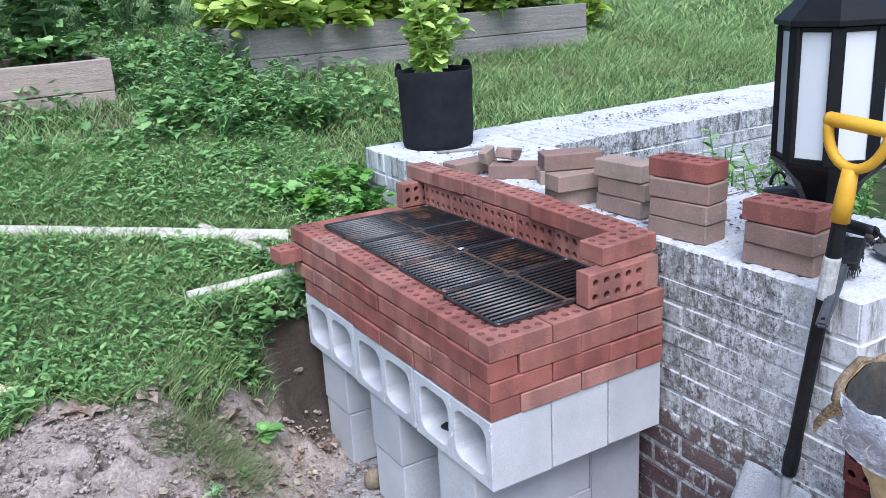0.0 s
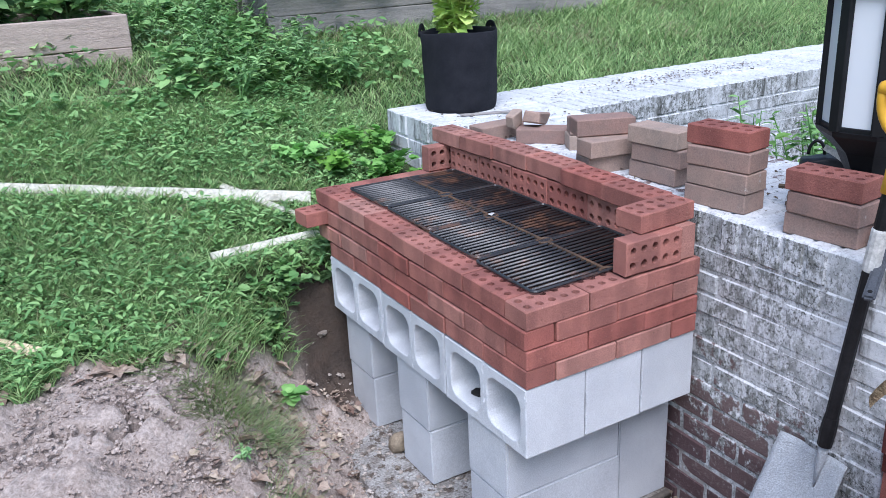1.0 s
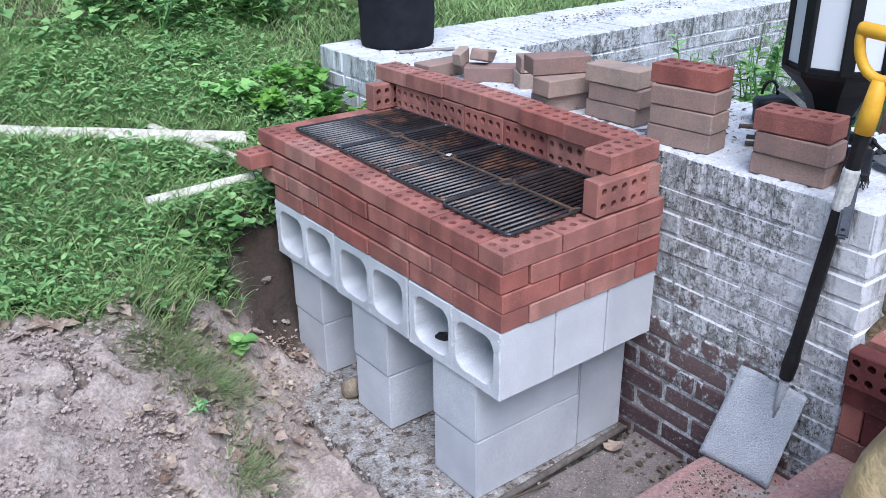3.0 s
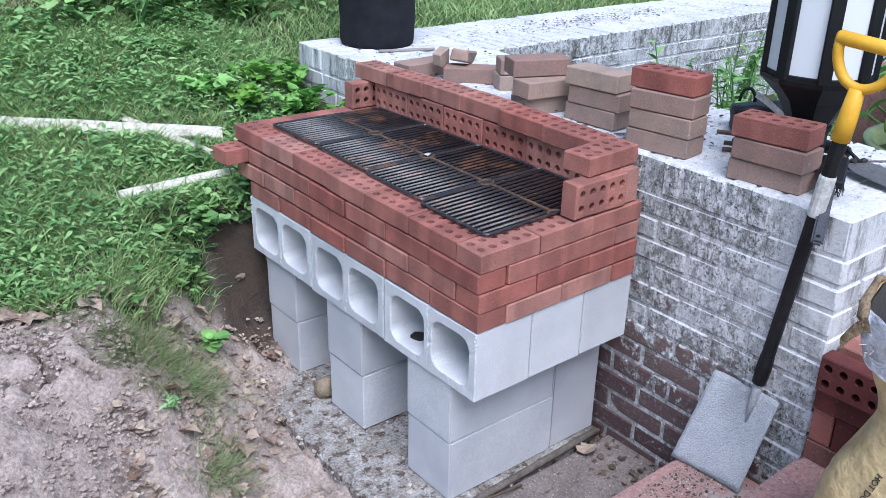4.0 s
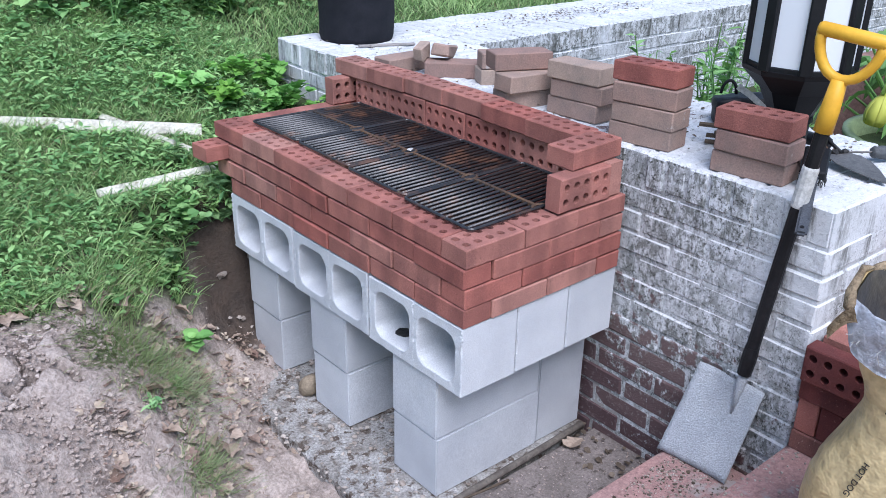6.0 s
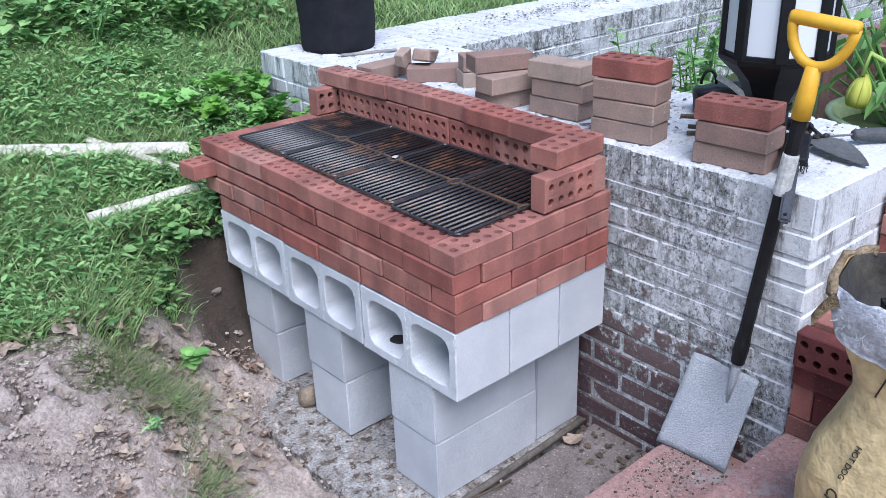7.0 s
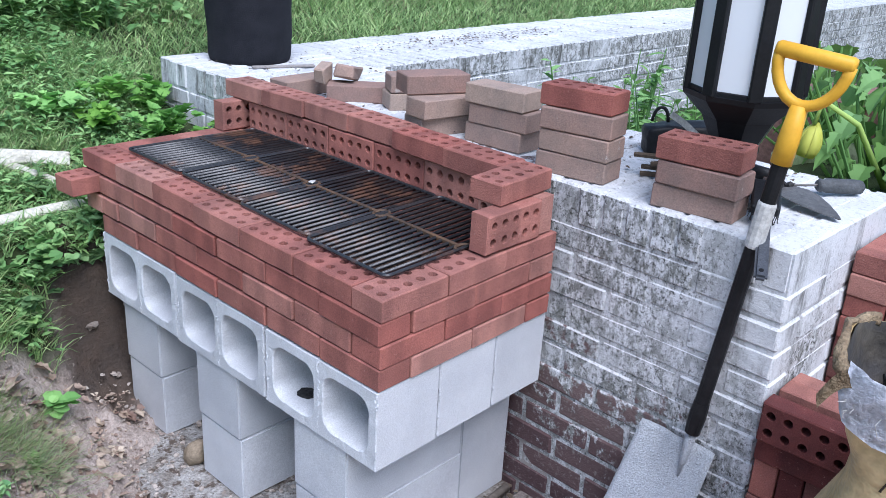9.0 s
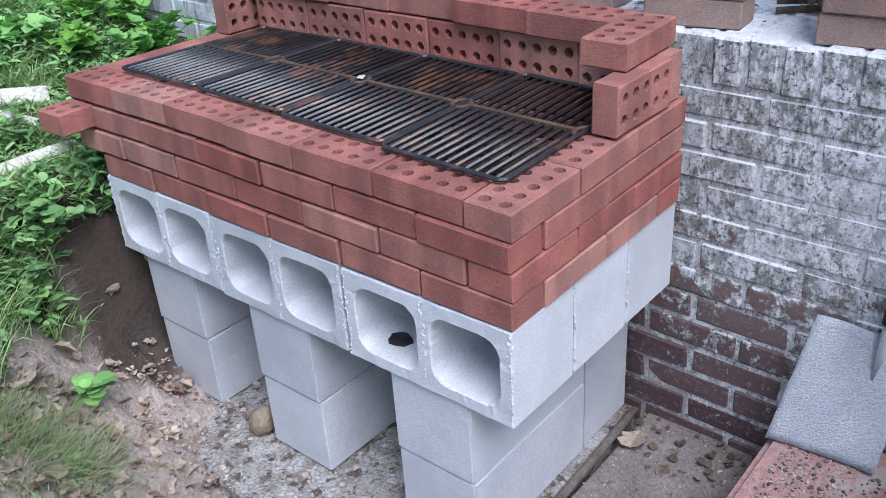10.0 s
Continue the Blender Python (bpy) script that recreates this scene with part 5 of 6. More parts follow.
board("lath", "long pale flaking white lath lying in the grass", (-1.95, 2.49), (0.13, 1.655), 0.05, 0.022, STAKE_WHITE, 0.024, 48)
board("lath", "white-painted lath half hidden in the grass", (-0.36, 1.425), (0.13, 1.432), 0.034, 0.018, STAKE_WHITE, 0.020, 35)
board("lath", "short white lath crossing under a longer one in the grass", (-0.17, 1.86), (0.06, 1.53), 0.028, 0.016, STAKE_WHITE, 0.017, 30)
board("pine_stake", "raw yellow pine stake lying at the edge of the dirt heap", (-1.20, 1.30), (-0.985, 1.13), 0.04, 0.035, PINE, 0.03, 20)


# ---- charcoal sack ----
def sack(x, y, z, turn):
    g = thing("charcoal_sack", "open tan paper sack of lump charcoal with torn plastic lining", "sack", m=pose(x, y, z, 0, 0, turn))
    n, rows, h = 44, 26, 0.64

    def ring(v):
        """Half width and half depth of the sack at a height from 0 to 1."""
        w = 0.215 - 0.035 * v + 0.012 * math.sin(7 * v) - 0.035 * math.exp(-((v - 0.62) / 0.17) ** 2)
        d = 0.115 + 0.02 * math.sin(3 * v) - 0.01 * v - 0.05 * math.exp(-((v - 0.62) / 0.17) ** 2)
        return w, d

    def at(u, v, grow=0.0):
        w, d = ring(v)
        c, s = math.cos(u), math.sin(u)
        p = 0.62
        px = (abs(c) ** p) * math.copysign(1, c) * (d + grow)
        py = (abs(s) ** p) * math.copysign(1, s) * (w + grow)
        q = Vector((px, py, h * v))
        q += 0.018 * Vector(noise.noise_vector(q * 7)) * (0.3 + v) + 0.006 * Vector(noise.noise_vector(q * 24))
        q.z = max(q.z, 0.0)
        q.x += -0.05 * v * v * (1 if c < 0 else 0.4)
        q.z -= 0.05 * max(0.0, -c) * max(0.0, v - 0.8) / 0.2
        return q

    bm = bmesh.new()
    grid = [[bm.verts.new(at(2 * math.pi * k / n, r / rows)) for k in range(n)] for r in range(rows + 1)]
    inner = [[bm.verts.new(at(2 * math.pi * k / n, 1.0, -0.004)) for k in range(n)]]
    for a, b in zip(grid, grid[1:]):
        for k in range(n):
            bm.faces.new((a[k], a[(k + 1) % n], b[(k + 1) % n], b[k]))
    for k in range(n):
        bm.faces.new((grid[rows][k], grid[rows][(k + 1) % n], inner[0][(k + 1) % n], inner[0][k]))
    bm.faces.new(grid[0][::-1])
    part("paper_body", bm, BAG_PAPER, g, smooth=True)
    bm = bmesh.new()
    inside = [[bm.verts.new(at(2 * math.pi * k / n, r / rows, -0.006)) for k in range(n)] for r in range(rows, rows // 2, -1)]
    for a, b in zip(inside, inside[1:]):
        for k in range(n):
            bm.faces.new((a[k], a[(k + 1) % n], b[(k + 1) % n], b[k]))
    part("inside", bm, BAG_INNER, g, "dark creased sack inside", smooth=True)
    # rolled rim
    bm = bmesh.new()
    pts = [at(2 * math.pi * k / 60, 1.0, 0.004) + Vector((0, 0, 0.006 * math.sin(0.9 * k))) for k in range(8, 54)]
    tube(bm, pts, [0.010 + 0.003 * math.sin(0.7 * k) + 0.001 * math.sin(2.3 * k) for k in range(len(pts))], 8)
    for v in bm.verts:
        v.co += 0.009 * Vector(noise.noise_vector(v.co * 38)) + 0.004 * Vector(noise.noise_vector(v.co * 110))
    part("rolled_rim", bm, BAG_EDGE, g, "crumpled rolled paper rim", smooth=True)
    bm = bmesh.new()
    tip = at(math.pi * 0.72, 1.0)
    line = []
    for k in range(7):
        u = k / 6
        mid = tip + Vector((-0.03 * u, 0.05 * u, 0.012 * math.sin(3 * u) - 0.035 * u * u))
        wide = Vector((0.006, 0.004, 0.013)) * (1 - 0.3 * u)
        line.append((bm.verts.new(mid - wide), bm.verts.new(mid + wide * 0.2 + Vector((-0.004, 0, 0))), bm.verts.new(mid + wide)))
    for a, b in zip(line, line[1:]):
        bm.faces.new((a[0], b[0], b[1], a[1]))
        bm.faces.new((a[1], b[1], b[2], a[2]))
    bmesh.ops.solidify(bm, geom=bm.faces[:], thickness=0.002)
    part("torn_strip", bm, BAG_EDGE, g, "torn hanging paper strip")
    # plastic lining folded out over the front
    bm = bmesh.new()
    rowsp, colsp = 10, 12
    sheet = []
    for r in range(rowsp + 1):
        line = []
        for c in range(colsp + 1):
            u = math.pi * (0.66 + 0.50 * c / colsp)
            v = 1.02 - 0.24 * (r / rowsp) * (1 - 0.5 * abs(2 * c / colsp - 1))
            q = at(u, min(v, 1.0), 0.008) + Vector((-0.012, 0, 0.03 * max(0, 1 - r / 4)))
            line.append(bm.verts.new(q + 0.010 * Vector(noise.noise_vector(q * 30))))
        sheet.append(line)
    for r in range(rowsp):
        for c in range(colsp):
            bm.faces.new((sheet[r][c], sheet[r][c + 1], sheet[r + 1][c + 1], sheet[r + 1][c]))
    out = bmesh.ops.solidify(bm, geom=bm.faces[:], thickness=0.0015)
    part("plastic_lining", bm, BAG_PLASTIC, g, "crumpled bluish clear plastic lining", smooth=True)
    bm = bmesh.new()
    for k in range(26):
        lump = bmesh.ops.create_icosphere(bm, subdivisions=1, radius=rng.uniform(0.02, 0.038))["verts"]
        off = Vector((rng.uniform(-0.07, 0.07), rng.uniform(-0.14, 0.14), h * 0.84 + rng.uniform(-0.02, 0.02)))
        for v in lump:
            v.co = Vector((v.co.x * 0.8, v.co.y * 1.2, v.co.z * 0.8)) + off + 0.008 * Vector(noise.noise_vector(v.co * 40 + off * 30))
    tagged(part("charcoal", bm, CHARCOAL, g, "black lump charcoal"), kind="stuff")
    for k in range(14):
        bm = bmesh.new()
        a = at(rng.uniform(0.55, 1.4) * math.pi, 1.0)
        line = [a]
        for s in range(5):
            line.append(line[-1] + Vector((rng.uniform(-0.012, 0.012), rng.uniform(-0.014, 0.014), rng.uniform(-0.025, 0.006))))
        tube(bm, line, 0.0007, 4)
        part("thread", bm, TAPE, g)

    # printing on the face towards the steps
    def printed(name, bm, u, v, roll=0.0, size=1.0):
        p, q, r = at(u, v), at(u + 0.06, v), at(u, v + 0.03)
        ex, ez = (q - p).normalized(), (r - p).normalized()
        nrm = ex.cross(ez).normalized()
        if nrm.dot(Vector((math.cos(u), math.sin(u), 0))) < 0:
            nrm = -nrm
        ez = nrm.cross(ex)
        if ez.z < 0:
            ez, ex = -ez, -ex
        return Matrix(((ex.x, ez.x, nrm.x, p.x + nrm.x * 0.004), (ex.y, ez.y, nrm.y, p.y + nrm.y * 0.004), (ex.z, ez.z, nrm.z, p.z + nrm.z * 0.004), (0, 0, 0, 1))) @ Matrix.Rotation(radians(roll), 4, "Z")

    def words(body, u, v, size, roll):
        cu = bpy.data.curves.new("text", "FONT")
        cu.body, cu.size, cu.align_x, cu.align_y, cu.extrude = body, size, "CENTER", "CENTER", 0.0012
        cu.materials.append(BAG_INK)
        ob = put("lettering", cu, g, printed("lettering", None, u, v, roll))
        return tagged(ob, "black printed words")

    face = math.pi
    words("LUMP", face - 0.28, 0.22, 0.056, -96)
    words("CHARCOAL", face - 0.62, 0.20, 0.033, -96)
    words("NATURAL", face - 0.02, 0.25, 0.022, -96)
    words("HOT DOG", face - 0.45, 0.43, 0.016, -96)
    words("WARNING", face - 0.15, 0.77, 0.016, 0)

    def frame_mark(u, v, w, t):
        bm = bmesh.new()
        for a, b, c, d in ((-w, -w, w, -w + t), (-w, w - t, w, w), (-w, -w + t, -w + t, w - t), (w - t, -w + t, w, w - t)):
            box(bm, a, b, -0.0005, c, d, 0.001)
        seg = 20
        ringv = [[bm.verts.new((r * math.cos(2 * math.pi * k / seg), r * math.sin(2 * math.pi * k / seg) - 0.006, 0.001)) for k in range(seg)] for r in (w * 0.5, w * 0.6)]
        for k in range(seg):
            bm.faces.new((ringv[0][k], ringv[0][(k + 1) % seg], ringv[1][(k + 1) % seg], ringv[1][k]))
        box(bm, -w * 0.6, -0.002, 0, w * 0.6, 0.002, 0.001, m=Matrix.Translation((0, -0.006, 0)) @ Matrix.Rotation(radians(45), 4, "Z"))
        part("warning_mark", bm, BAG_INK, g, "black printed warning box", m=printed("mark", None, u, v))

    frame_mark(face - 0.15, 0.70, 0.04, 0.003)
    return g


sack(0.345, -0.962, 0.305, 14)


# ---- tools and oddments on the wall ----
def grill_brush():
    g = thing("grill_brush", "black wire grill brush, its handle hanging over the wall edge", "brush")
    a, b = Vector((0.70, -0.445, 0.962)), Vector((0.492, -0.543, 0.890))
    d = (b - a).normalized()
    bm = bmesh.new()
    side = d.cross(Vector((0, 0, 1))).normalized()
    up = side.cross(d)
    m = Matrix(((d.x, side.x, up.x, a.x), (d.y, side.y, up.y, a.y), (d.z, side.z, up.z, a.z), (0, 0, 0, 1)))
    box(bm, 0, -0.013, -0.007, (b - a).length, 0.013, 0.007, 0.005, m=m, seg=2)
    part("handle", bm, surface("grey_plastic", (0.05, 0.055, 0.065), (0.07, 0.075, 0.085), 0.5), g, "dark grey flat handle with a hanging hole")
    bm = bmesh.new()
    lathe(bm, ((0.005, 0.0), (0.005, 0.001)), 10)
    part("hanging_hole", bm, RUBBER, g, m=m @ Matrix.Translation(((b - a).length - 0.02, 0, 0.0072)))
    bm = bmesh.new()
    box(bm, -0.10, -0.03, -0.012, 0.01, 0.03, 0.012, 0.004, m=m)
    part("head", bm, RUBBER, g, "black brush head")
    bm = bmesh.new()
    for i in range(14):
        for j in range(7):
            p = m @ Vector((-0.095 + i * 0.0075, -0.026 + j * 0.0085, -0.012))
            tube(bm, (p, p + Vector((rng.uniform(-0.006, 0.006), rng.uniform(-0.006, 0.006), -0.022))), 0.0012, 4)
    part("bristles", bm, IRON, g, "black wire bristles")
    return g


grill_brush()


def trowel():
    g = thing("trowel", "worn steel mason's trowel with mortar on its heel, on the wall", "trowel")
    heel, tip = Vector((0.955, -0.385, 0.938)), Vector((0.868, -0.548, 0.929))
    d = (tip - heel).normalized()
    s = Vector((-d.y, d.x, 0)).normalized()
    bm = bmesh.new()
    lower, upper = [], []
    prof = ((0.0, 0.03), (0.12, 0.047), (0.3, 0.05), (0.6, 0.036), (0.85, 0.018), (1.0, 0.004))
    for u, w in prof:
        c = heel.lerp(tip, u) + Vector((0, 0, 0.006 * (1 - u)))
        lower.append([bm.verts.new(c - s * w), bm.verts.new(c), bm.verts.new(c + s * w)])
        upper.append([bm.verts.new(v.co + Vector((0, 0, 0.002))) for v in lower[-1]])
    for a, b in zip(range(len(prof) - 1), range(1, len(prof))):
        for k in range(2):
            bm.faces.new((upper[a][k], upper[b][k], upper[b][k + 1], upper[a][k + 1]))
            bm.faces.new((lower[a][k], lower[a][k + 1], lower[b][k + 1], lower[b][k]))
        bm.faces.new((lower[a][0], lower[b][0], upper[b][0], upper[a][0]))
        bm.faces.new((lower[a][2], upper[a][2], upper[b][2], lower[b][2]))
    part("blade", bm, TROWEL, g, "scratched grey steel blade")
    for k in range(9):
        bm = bmesh.new()
        lump = bmesh.ops.create_icosphere(bm, subdivisions=1, radius=rng.uniform(0.008, 0.017))["verts"]
        off = heel - d * 0.02 + s * rng.uniform(-0.03, 0.03) + d * rng.uniform(-0.03, 0.02) + Vector((0, 0, 0.006))
        for v in lump:
            v.co = off + v.co * 0.9 + 0.006 * Vector(noise.noise_vector(v.co * 60 + off * 40))
        part("caked_mortar", bm, IRON, g, "dark caked lump")
    bm = bmesh.new()
    back = heel - d * 0.16 - s * 0.02
    tube(bm, (heel + Vector((0, 0, 0.012)), heel - d * 0.05 + Vector((0, 0, 0.022)), heel - d * 0.06 + Vector((0, 0, 0.03))), 0.005, 8)
    tube(bm, (heel - d * 0.055 + Vector((0, 0, 0.016)), back + Vector((0, 0, 0.004))), (0.016, 0.019), 10)
    part("handle", bm, RUBBER, g, "black rounded handle", smooth=True)
    return g


trowel()


def pointing_tool():
    g = thing("tuck_pointer", "thin steel pointing tool with grey ribbed handle, on the wall", "hand tool")
    a, b, c = Vector((0.955, -0.365, 0.945)), Vector((1.037, -0.428, 0.946)), Vector((1.135, -0.503, 0.94))
    bm = bmesh.new()
    tube(bm, (a, b), 0.0035, 6)
    part("rod", bm, TROWEL, g, "thin steel rod")
    bm = bmesh.new()
    tube(bm, [b.lerp(c, u) for u in (0, 0.06, 0.12, 0.2, 0.8, 0.95, 1.0)], (0.012, 0.017, 0.015, 0.018, 0.019, 0.017, 0.010), 12)
    part("handle", bm, surface("grey_grip", (0.09, 0.095, 0.10), (0.07, 0.075, 0.08), 0.6), g, "grey plastic handle", smooth=True)
    return g


pointing_tool()


def tool_pouch(x, y, z):
    g = thing("tool_pouch", "small black soft pouch with pale strap beside the lantern", "pouch", m=pose(x, y, z, 0, 0, 42))
    bm = bmesh.new()
    bmesh.ops.create_cube(bm, size=1.0)
    bmesh.ops.subdivide_edges(bm, edges=bm.edges[:], cuts=6, use_grid_fill=True)
    for v in bm.verts:
        u = Vector((v.co.x * 2, v.co.y * 2, v.co.z * 2))
        soft = u.normalized() * 0.35 + u * 0.65
        slump = 1.0 - 0.25 * max(0.0, soft.z) * (0.5 + 0.5 * soft.y)
        v.co = Vector((soft.x * 0.05, soft.y * 0.095, max(0.0, (soft.z + 0.85) * 0.052 * slump))) + 0.006 * Vector(noise.noise_vector(u * 1.7))
        v.co.z = max(0.0, v.co.z)
    part("body", bm, RUBBER, g, smooth=True)
    bm = bmesh.new()
    tube(bm, [Vector((0.0, 0.05 + 0.022 * math.cos(a), 0.085 + 0.04 * math.sin(a))) for a in [math.pi * k / 10 for k in range(11)]], 0.005, 6)
    part("loop_handle", bm, RUBBER, g, "black standing loop", smooth=True)
    bm = bmesh.new()
    line = [Vector((-0.045, 0.035, 0.118)), Vector((-0.056, 0.0, 0.098)), Vector((-0.062, -0.045, 0.062)), Vector((-0.066, -0.085, 0.026)), Vector((-0.066, -0.10, 0.004))]
    rows_ = [(bm.verts.new(q + Vector((0, 0.004, -0.008))), bm.verts.new(q + Vector((0, -0.004, 0.008)))) for q in line]
    for a, b in zip(rows_, rows_[1:]):
        bm.faces.new((a[0], b[0], b[1], a[1]))
    bmesh.ops.solidify(bm, geom=bm.faces[:], thickness=0.002)
    part("strap", bm, TAPE, g, "pale grey flat strap")
    return g


tool_pouch(1.10, -0.005, TOP)


def sticks(x, y, n):
    for k in range(n):
        a = rng.uniform(-0.5, 0.5) + (0.2 if k % 2 else -1.2)
        L = rng.uniform(0.10, 0.22)
        px, py = x + rng.uniform(-0.05, 0.05), y + rng.uniform(-0.06, 0.06)
        zz = TOP + 0.006 + 0.008 * k
        bm = bmesh.new()
        d = Vector((math.cos(a), math.sin(a), 0)) * L / 2
        tube(bm, (Vector((px, py, zz)) - d, Vector((px, py, zz + 0.006)), Vector((px, py, zz)) + d), (0.007, 0.008, 0.006), 6)
        tagged(part("stick", bm, LITTER, None), "brown weathered stick lying on the white wall", "stick", "sticks on the wall")


sticks(0.87, -0.12, 7)
bm = bmesh.new()
box(bm, -0.12, -0.012, 0, 0.12, 0.012, 0.008, 0.002)
tagged(part("wood_chip", bm, TIMBER_GREY, None, m=pose(0.93, 1.55, TOP + 0.002, 0, 0, -22)), "grey splintered wood strip lying below the grow bag", "wood strip")
bm = bmesh.new()
lumpy = box(bm, -0.06, -0.035, 0, 0.05, 0.035, 0.045, 0.006)
ob = part("brick_fragment", bm, OLD_BRICK, None, m=pose(0.80, 1.04, TOP + BH + 0.004, 8, 14, 35))
tagged(rough_up(ob.data, 0.012, 18.0) and ob, "broken buff brick fragment resting on other bricks", "brick", "broken bricks")
bm = bmesh.new()
box(bm, -0.03, -0.02, 0, 0.03, 0.02, 0.05, 0.004)
ob = part("brick_fragment", bm, OLD_BRICK, None, m=pose(0.735, 1.075, TOP + BH + 0.002, 0, -12, 20))
tagged(rough_up(ob.data, 0.008, 22.0) and ob, "small broken buff brick fragment on other bricks", "brick", "broken bricks")


# ---- tub behind the wall ----
def tub(x, y, z):
    g = thing("plant_tub", "wide green plastic tub holding squash plants behind the wall", "plant tub", m=pose(x, y, z))
    bm = bmesh.new()
    lathe(bm, ((0.25, 0.0), (0.33, 0.39), (0.345, 0.40), (0.345, 0.415), (0.32, 0.415), (0.31, 0.33)), 40, cap_top=False)
    part("shell", bm, TUB_GREEN, g, smooth=True)
    bm = bmesh.new()
    bmesh.ops.create_circle(bm, cap_ends=True, radius=0.318, segments=32, matrix=Matrix.Translation((0, 0, 0.35)))
    part("soil", bm, EARTH, g, "dark potting soil")
    return g


tub(1.78, -0.38, 0.42)
bm = bmesh.new()
for k in range(7):
    a0, a1 = 2 * math.pi * k / 7, 2 * math.pi * (k + 0.98) / 7
    for s in range(5):
        u0, u1 = s / 5, (s + 1) / 5
        r = lambda u: 0.012 + 0.05 * math.sin(math.pi * min(1, u * 0.75))
        q = [Vector((r(u) * math.cos(a), r(u) * math.sin(a), -0.17 * u)) for a, u in ((a0, u0), (a1, u0), (a1, u1), (a0, u1))]
        bm.faces.new([bm.verts.new(p) for p in q])
bmesh.ops.remove_doubles(bm, verts=bm.verts[:], dist=0.0005)
bmesh.ops.solidify(bm, geom=bm.faces[:], thickness=0.002)
tagged(part("squash_flower", bm, FLOWER, None, smooth=True, m=pose(1.56, -0.215, 0.985, 8, 5, 0) @ Matrix.Scale(0.62, 4)), "wilted yellow-green squash flower hanging from its stalk", "flower")
bm = bmesh.new()
tube(bm, (Vector((1.55, -0.21, 0.98)), Vector((1.56, -0.22, 1.05)), Vector((1.66, -0.30, 0.98)), Vector((1.78, -0.38, 0.78))), (0.008, 0.008, 0.009, 0.01), 7)
tagged(part("flower_stalk", bm, LIME_LEAF, None, smooth=True), "curved pale green squash stalk", "stalk")
bm = bmesh.new()
box(bm, 2.45, -0.9, 0.40, 2.9, 0.35, 0.90, 0.008)
tagged(part("plank_bench", bm, SHELF_RED, None), "reddish timber planter behind the squash plants", "planter")


# ---- litter on the ground ----
def scattered(name, label, category, n, place, size, material, outline=LOBED, flat=0.35):
    pts = [place() for _ in range(n)]
    P = np.array([(x, y, z + 0.006) for x, y, z in pts])
    v, f = foliage(P, nrng.uniform(0, 2 * np.pi, n), nrng.uniform(-flat, flat, n), size * nrng.uniform(0.4, 1.4, n), outline, nrng.uniform(0.1, 0.5), 0.1)
    tagged(put(name, raw_mesh(name, v.tolist(), f, material)), label, category, kind="stuff")


def pit_place():
    while True:
        x, y = rng.uniform(-0.75, 0.0), rng.uniform(0.25, 1.12)
        d = float(bank(x, y))
        if -0.28 < d < 0.20 and rng.random() < 0.4 + 0.6 * math.exp(-((d + 0.02) / 0.1) ** 2):
            return x, y, gz_at(x, y)


def wall_foot():
    x, y = rng.uniform(0.45, 0.6), rng.uniform(-0.25, 0.10)
    return x, y, 0.0


scattered("dead_leaves", "brown dead leaves and scraps lying along the pit edge", "leaves", 420, pit_place, 0.030, DEAD_LEAF)
scattered("dead_leaf_crumbs", "small brown leaf crumbs on the dirt", "leaves", 1500, pit_place, 0.011, DEAD_LEAF, OVAL)
scattered("corner_leaves", "brown leaf litter in the corner at the wall foot", "leaves", 45, wall_foot, 0.02, LITTER, OVAL)
scattered("heap_edge_leaves", "pale dead leaves along the edge of the dirt heap", "leaves", 60, lambda: (lambda x: (x, 1.02 + rng.uniform(-0.05, 0.05), gz_at(x, 1.02)))(rng.uniform(-1.3, -0.35)), 0.05, DEAD_LEAF)
scattered("wall_litter", "dark dry leaf litter scattered on the white wall top", "litter", 520, lambda: (rng.gauss(2.15, 0.4), rng.gauss(1.70, 0.07), TOP + 0.002), 0.012, LITTER, OVAL, 0.2)
scattered("wall_litter_near", "dark dirt and leaf crumbs on the white wall top", "litter", 260, lambda: (rng.uniform(0.68, 1.18), rng.uniform(-0.5, 1.9), TOP + 0.002), 0.012, LITTER, OVAL, 0.2)
for x, y, s, turn in ((-0.157, 0.551, 0.085, 20), (-0.44, 0.715, 0.075, 140), (-0.58, 1.14, 0.06, 200), (-0.46, 1.02, 0.085, 60), (-0.62, 1.03, 0.06, 300), (-0.50, 1.06, 0.05, 120), (0.47, 0.02, 0.07, 10), (-0.27, 0.36, 0.06, 80), (-0.36, 0.60, 0.06, 250)):
    v, f = foliage(np.array([(0.0, 0.0, 0.0)]), np.array([radians(turn)]), np.array([0.12]), np.array([s]), LOBED, 0.35, 0.2)
    ob = put("dead_leaf", raw_mesh("dead_leaf", v.tolist(), f, DEAD_LEAF), None, pose(x, y, gz_at(x, y) + 0.014 if x < 0.3 else 0.008))
    tagged(ob, "curled pale brown dead leaf on the dirt", "leaf", "large dead leaves")


edge_rng = random.Random(23)
for k in range(26):
    x = edge_rng.uniform(-0.78, -0.22)
    y = (0.97 + 0.30 * max(0.0, x + 0.6) + edge_rng.uniform(-0.05, 0.05)) if k < 16 else edge_rng.uniform(0.5, 0.8)
    v, f = foliage(np.array([(0.0, 0.0, 0.0)]), np.array([edge_rng.uniform(0, 6.3)]), np.array([edge_rng.uniform(-0.1, 0.5)]), np.array([edge_rng.uniform(0.032, 0.056)]), LOBED, 0.6, 0.4)
    ob = put("dead_leaf", raw_mesh("dead_leaf", v.tolist(), f, DEAD_LEAF), None, pose(x, y, gz_at(x, y) + 0.016))
    tagged(ob, "curled pale brown dead leaf on the dirt", "leaf", "large dead leaves")


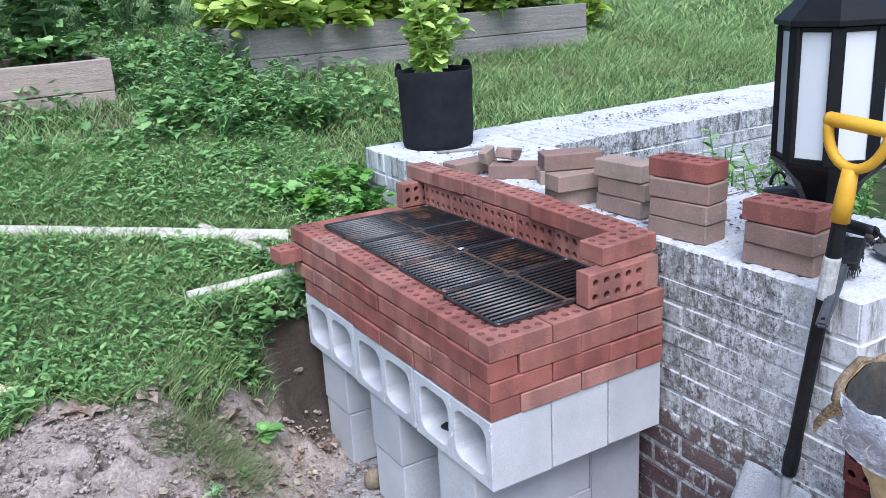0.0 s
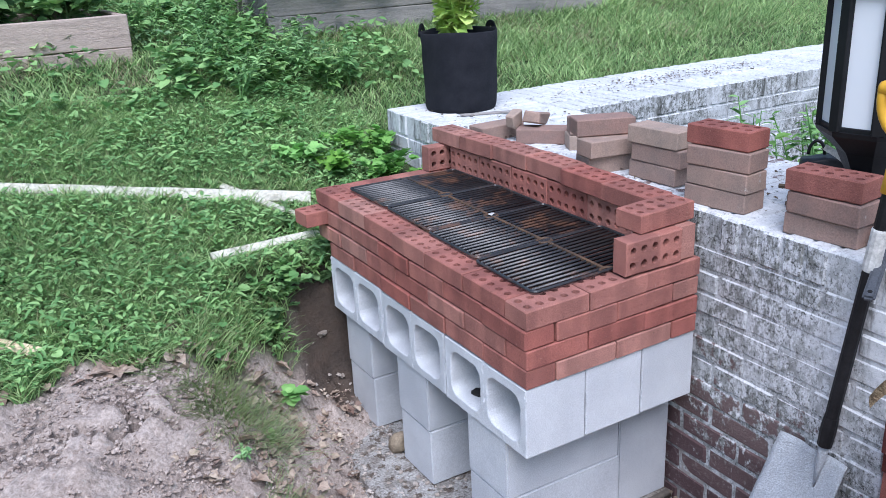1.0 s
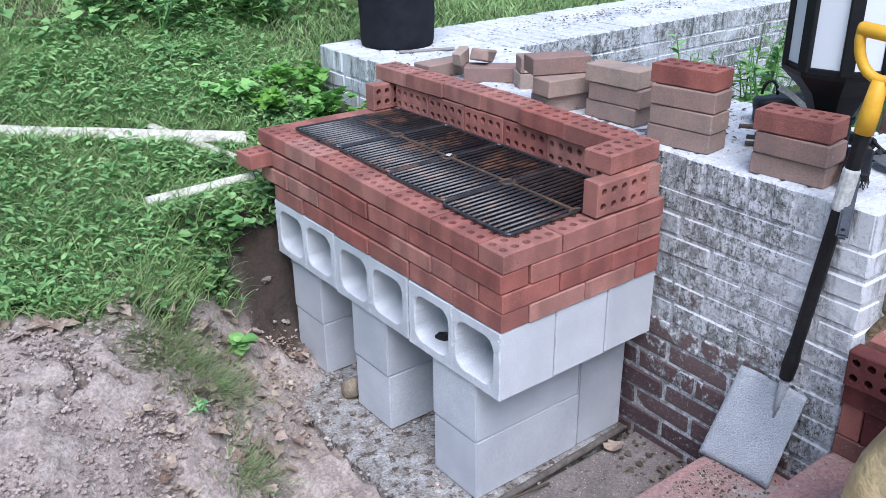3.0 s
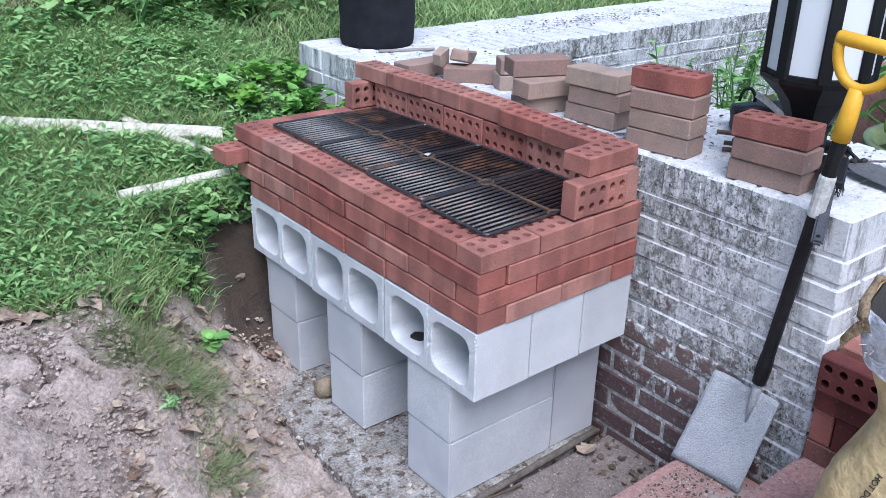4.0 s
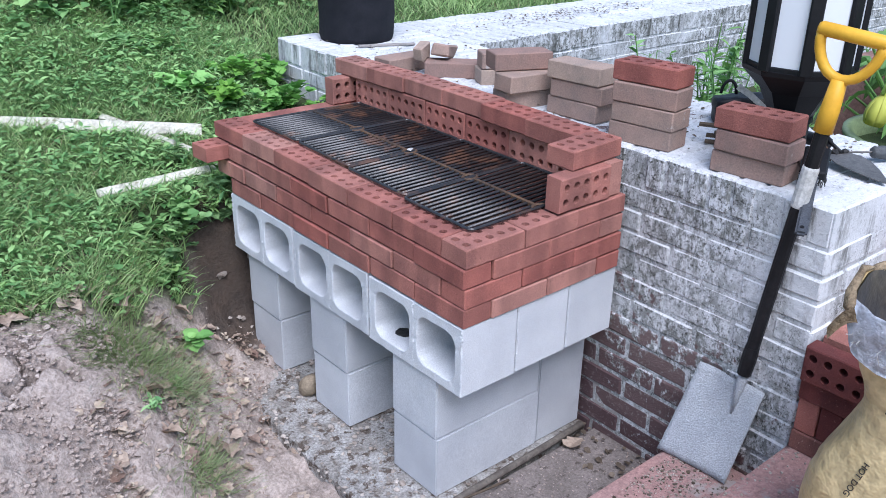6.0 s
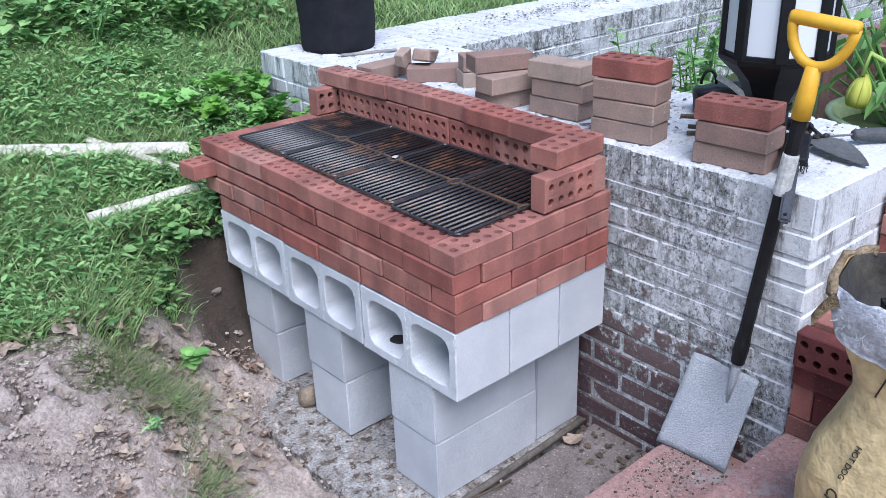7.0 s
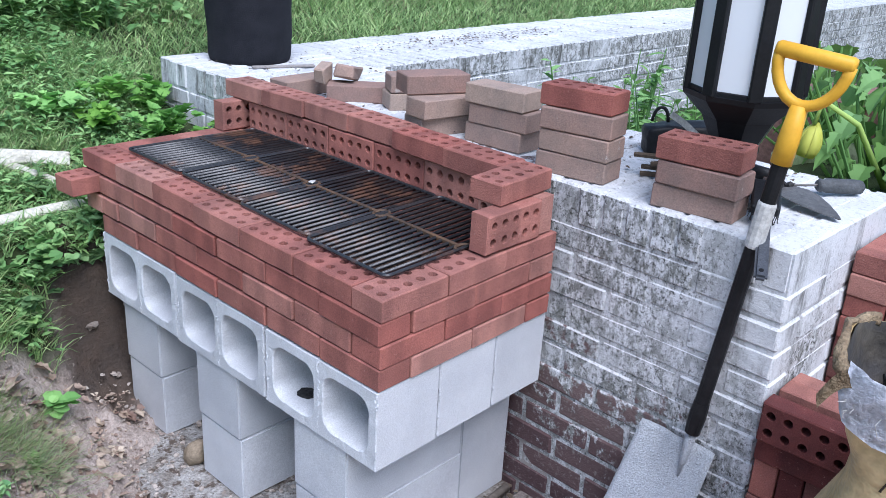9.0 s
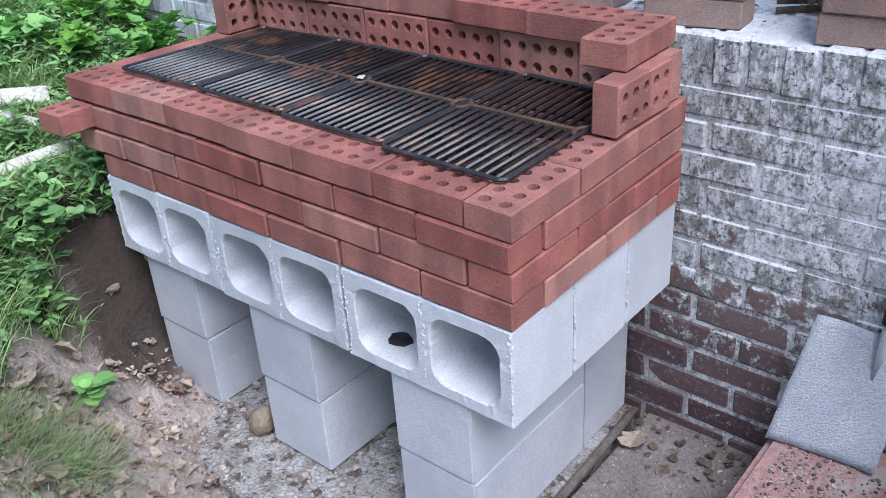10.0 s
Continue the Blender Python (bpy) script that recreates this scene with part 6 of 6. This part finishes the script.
def lumps(name, label, category, n, place, low, high, material, sub=1):
    bm = bmesh.new()
    bmesh.ops.create_icosphere(bm, subdivisions=sub, radius=1.0)
    base_v = np.array([tuple(v.co) for v in bm.verts])
    base_f = [tuple(v.index for v in f.verts) for f in bm.faces]
    bm.free()
    chunks = []
    for k in range(n):
        x, y, z = place()
        s = low + (high - low) * rng.random() ** 3
        v = base_v * (1 + 0.45 * nrng.uniform(-1, 1, (len(base_v), 1))) * s * np.array((1, rng.uniform(0.6, 1.2), 0.65))
        a = rng.uniform(0, 6.3)
        v = np.stack([v[:, 0] * math.cos(a) - v[:, 1] * math.sin(a), v[:, 0] * math.sin(a) + v[:, 1] * math.cos(a), v[:, 2]], 1)
        chunks.append((v + np.array((x, y, z + 0.2 * s)), base_f))
    v, f = joined(chunks)
    tagged(put(name, raw_mesh(name, v, f, material)), label, category, kind="stuff")


def bank_place():
    x, y = rng.uniform(-0.2, 0.12), rng.uniform(1.15, 1.22)
    return x, y, gz_at(x, y) + 0.004


lumps("bank_stones", "pale stones and clods stuck in the dark dug earth", "stones", 12, bank_place, 0.006, 0.024, PEBBLE, 2)


def heap_place():
    while True:
        x, y = rng.uniform(-1.5, -0.3), rng.uniform(-0.1, 1.05)
        if float(bank(x, y)) < 0.05 and float(bare_ground(x, y)) > 0.6:
            return x, y, gz_at(x, y) + 0.004


def footing_place():
    x, y = rng.uniform(-0.2, 0.35), rng.uniform(0.05, 1.16)
    return x, y, max(0.0, gz_at(x, y))


lumps("dirt_clods", "dry crumbled clods of pale brown earth on the heap", "clods", 15000, heap_place, 0.0010, 0.009, CLOD)
lumps("heap_pebbles", "small pale pebbles in the dirt heap", "pebbles", 260, heap_place, 0.002, 0.007, PEBBLE)
lumps("rubble", "concrete crumbs and stones on the footing", "rubble", 1500, footing_place, 0.0012, 0.009, PEBBLE)
lumps("mortar_crumbs", "grey mortar crumbs sprinkled over the steps", "crumbs", 1100, lambda: (rng.gauss(0.46, 0.10), -0.30 - abs(rng.gauss(0.06, 0.09)), 0.151) if rng.random() < 0.75 else (rng.uniform(0.1, 0.6), -0.57 - abs(rng.gauss(0.05, 0.1)), 0.306), 0.001, 0.0045, PEBBLE)
lumps("dark_crumbs", "dark soil crumbs spilled on the lower step by the shovel", "crumbs", 420, lambda: (rng.gauss(0.44, 0.09), -0.30 - abs(rng.gauss(0.05, 0.08)), 0.151), 0.001, 0.005, LITTER)
lumps("landing_crumbs", "grit sprinkled over the landing", "crumbs", 420, lambda: (rng.uniform(0.0, 0.6), rng.uniform(-0.25, 0.05), -0.003), 0.001, 0.004, CLOD)
bm = bmesh.new()
bmesh.ops.create_icosphere(bm, subdivisions=3, radius=1.0)
for v in bm.verts:
    v.co = Vector((v.co.x * 0.032, v.co.y * 0.03, v.co.z * 0.042)) + 0.006 * Vector(noise.noise_vector(v.co * 1.6))
tagged(part("stone", bm, surface("tan_stone", (0.30, 0.24, 0.17), (0.24, 0.19, 0.14), 0.9, 20), None, smooth=True, m=pose(0.012, 0.765, 0.036, 14, 8, 0)), "rounded tan stone standing beside a block leg", "stone")
bm = bmesh.new()
tube(bm, (Vector((0.58, 0.075, 0.012)), Vector((0.40, 0.066, 0.012)), Vector((0.15, 0.058, 0.010)), Vector((-0.12, 0.05, 0.006))), 0.011, 8)
tagged(part("pipe", bm, surface("dirty_pipe", (0.10, 0.085, 0.075), (0.16, 0.14, 0.12), 0.8, 20), None, smooth=True), "thin dirty pipe lying along the footing edge", "pipe")
bm = bmesh.new()
tube(bm, (Vector((0.22, 0.03, 0.004)), Vector((0.10, 0.02, 0.03)), Vector((-0.03, 0.05, 0.02)), Vector((-0.10, -0.03, 0.01))), (0.004, 0.0035, 0.003, 0.002), 6)
tagged(part("twig", bm, LITTER, None), "thin dry twig lying at the footing", "twig")

# ---- the walls' bricks ----
brick_face(wall_1, (0.0, 0.0), (0.0, 1.0), wall_1_length, 0.0, TOP - 0.097, (-1.0, 0.0))
brick_face(wall_1, (0.0, 0.0), (1.0, 0.0), 0.61, 0.30, TOP - 0.097, (0.0, -1.0))
coping(wall_1, (0.0, 0.0), (0.0, 1.0), (1.0, 0.0), wall_1_length, 3, TOP)
brick_face(wall_2, (0.61, 0.0), (1.0, 0.0), wall_2_length - 0.61, 0.45, TOP - 0.097, (0.0, -1.0))
coping(wall_2, (0.61, 0.0), (1.0, 0.0), (0.0, 1.0), wall_2_length - 0.61, 3, TOP)
# the far stretch of the wall, too distant to pick apart
bm = bmesh.new()
for c in range(6):
    for k in range(14):
        u = wall_2_length + 0.213 * k + (0.1 if c % 2 else 0.0)
        z = TOP - 0.097 - (c + 1) * COURSE + 0.005
        box(bm, u, -0.004, z, u + 0.203, 0.08, z + 0.058)
for k in range(45):
    u = wall_2_length + 0.067 * k
    for r in range(3):
        box(bm, u + 0.004, 0.206 * r, TOP - 0.092, u + 0.062, 0.206 * r + 0.198, TOP)
box(bm, wall_2_length, 0.004, 0.3, wall_2_length + 3.0, 0.591, TOP - 0.009)
tagged(part("far_bricks", bm, WALL_BRICK, wall_2), kind="stuff")
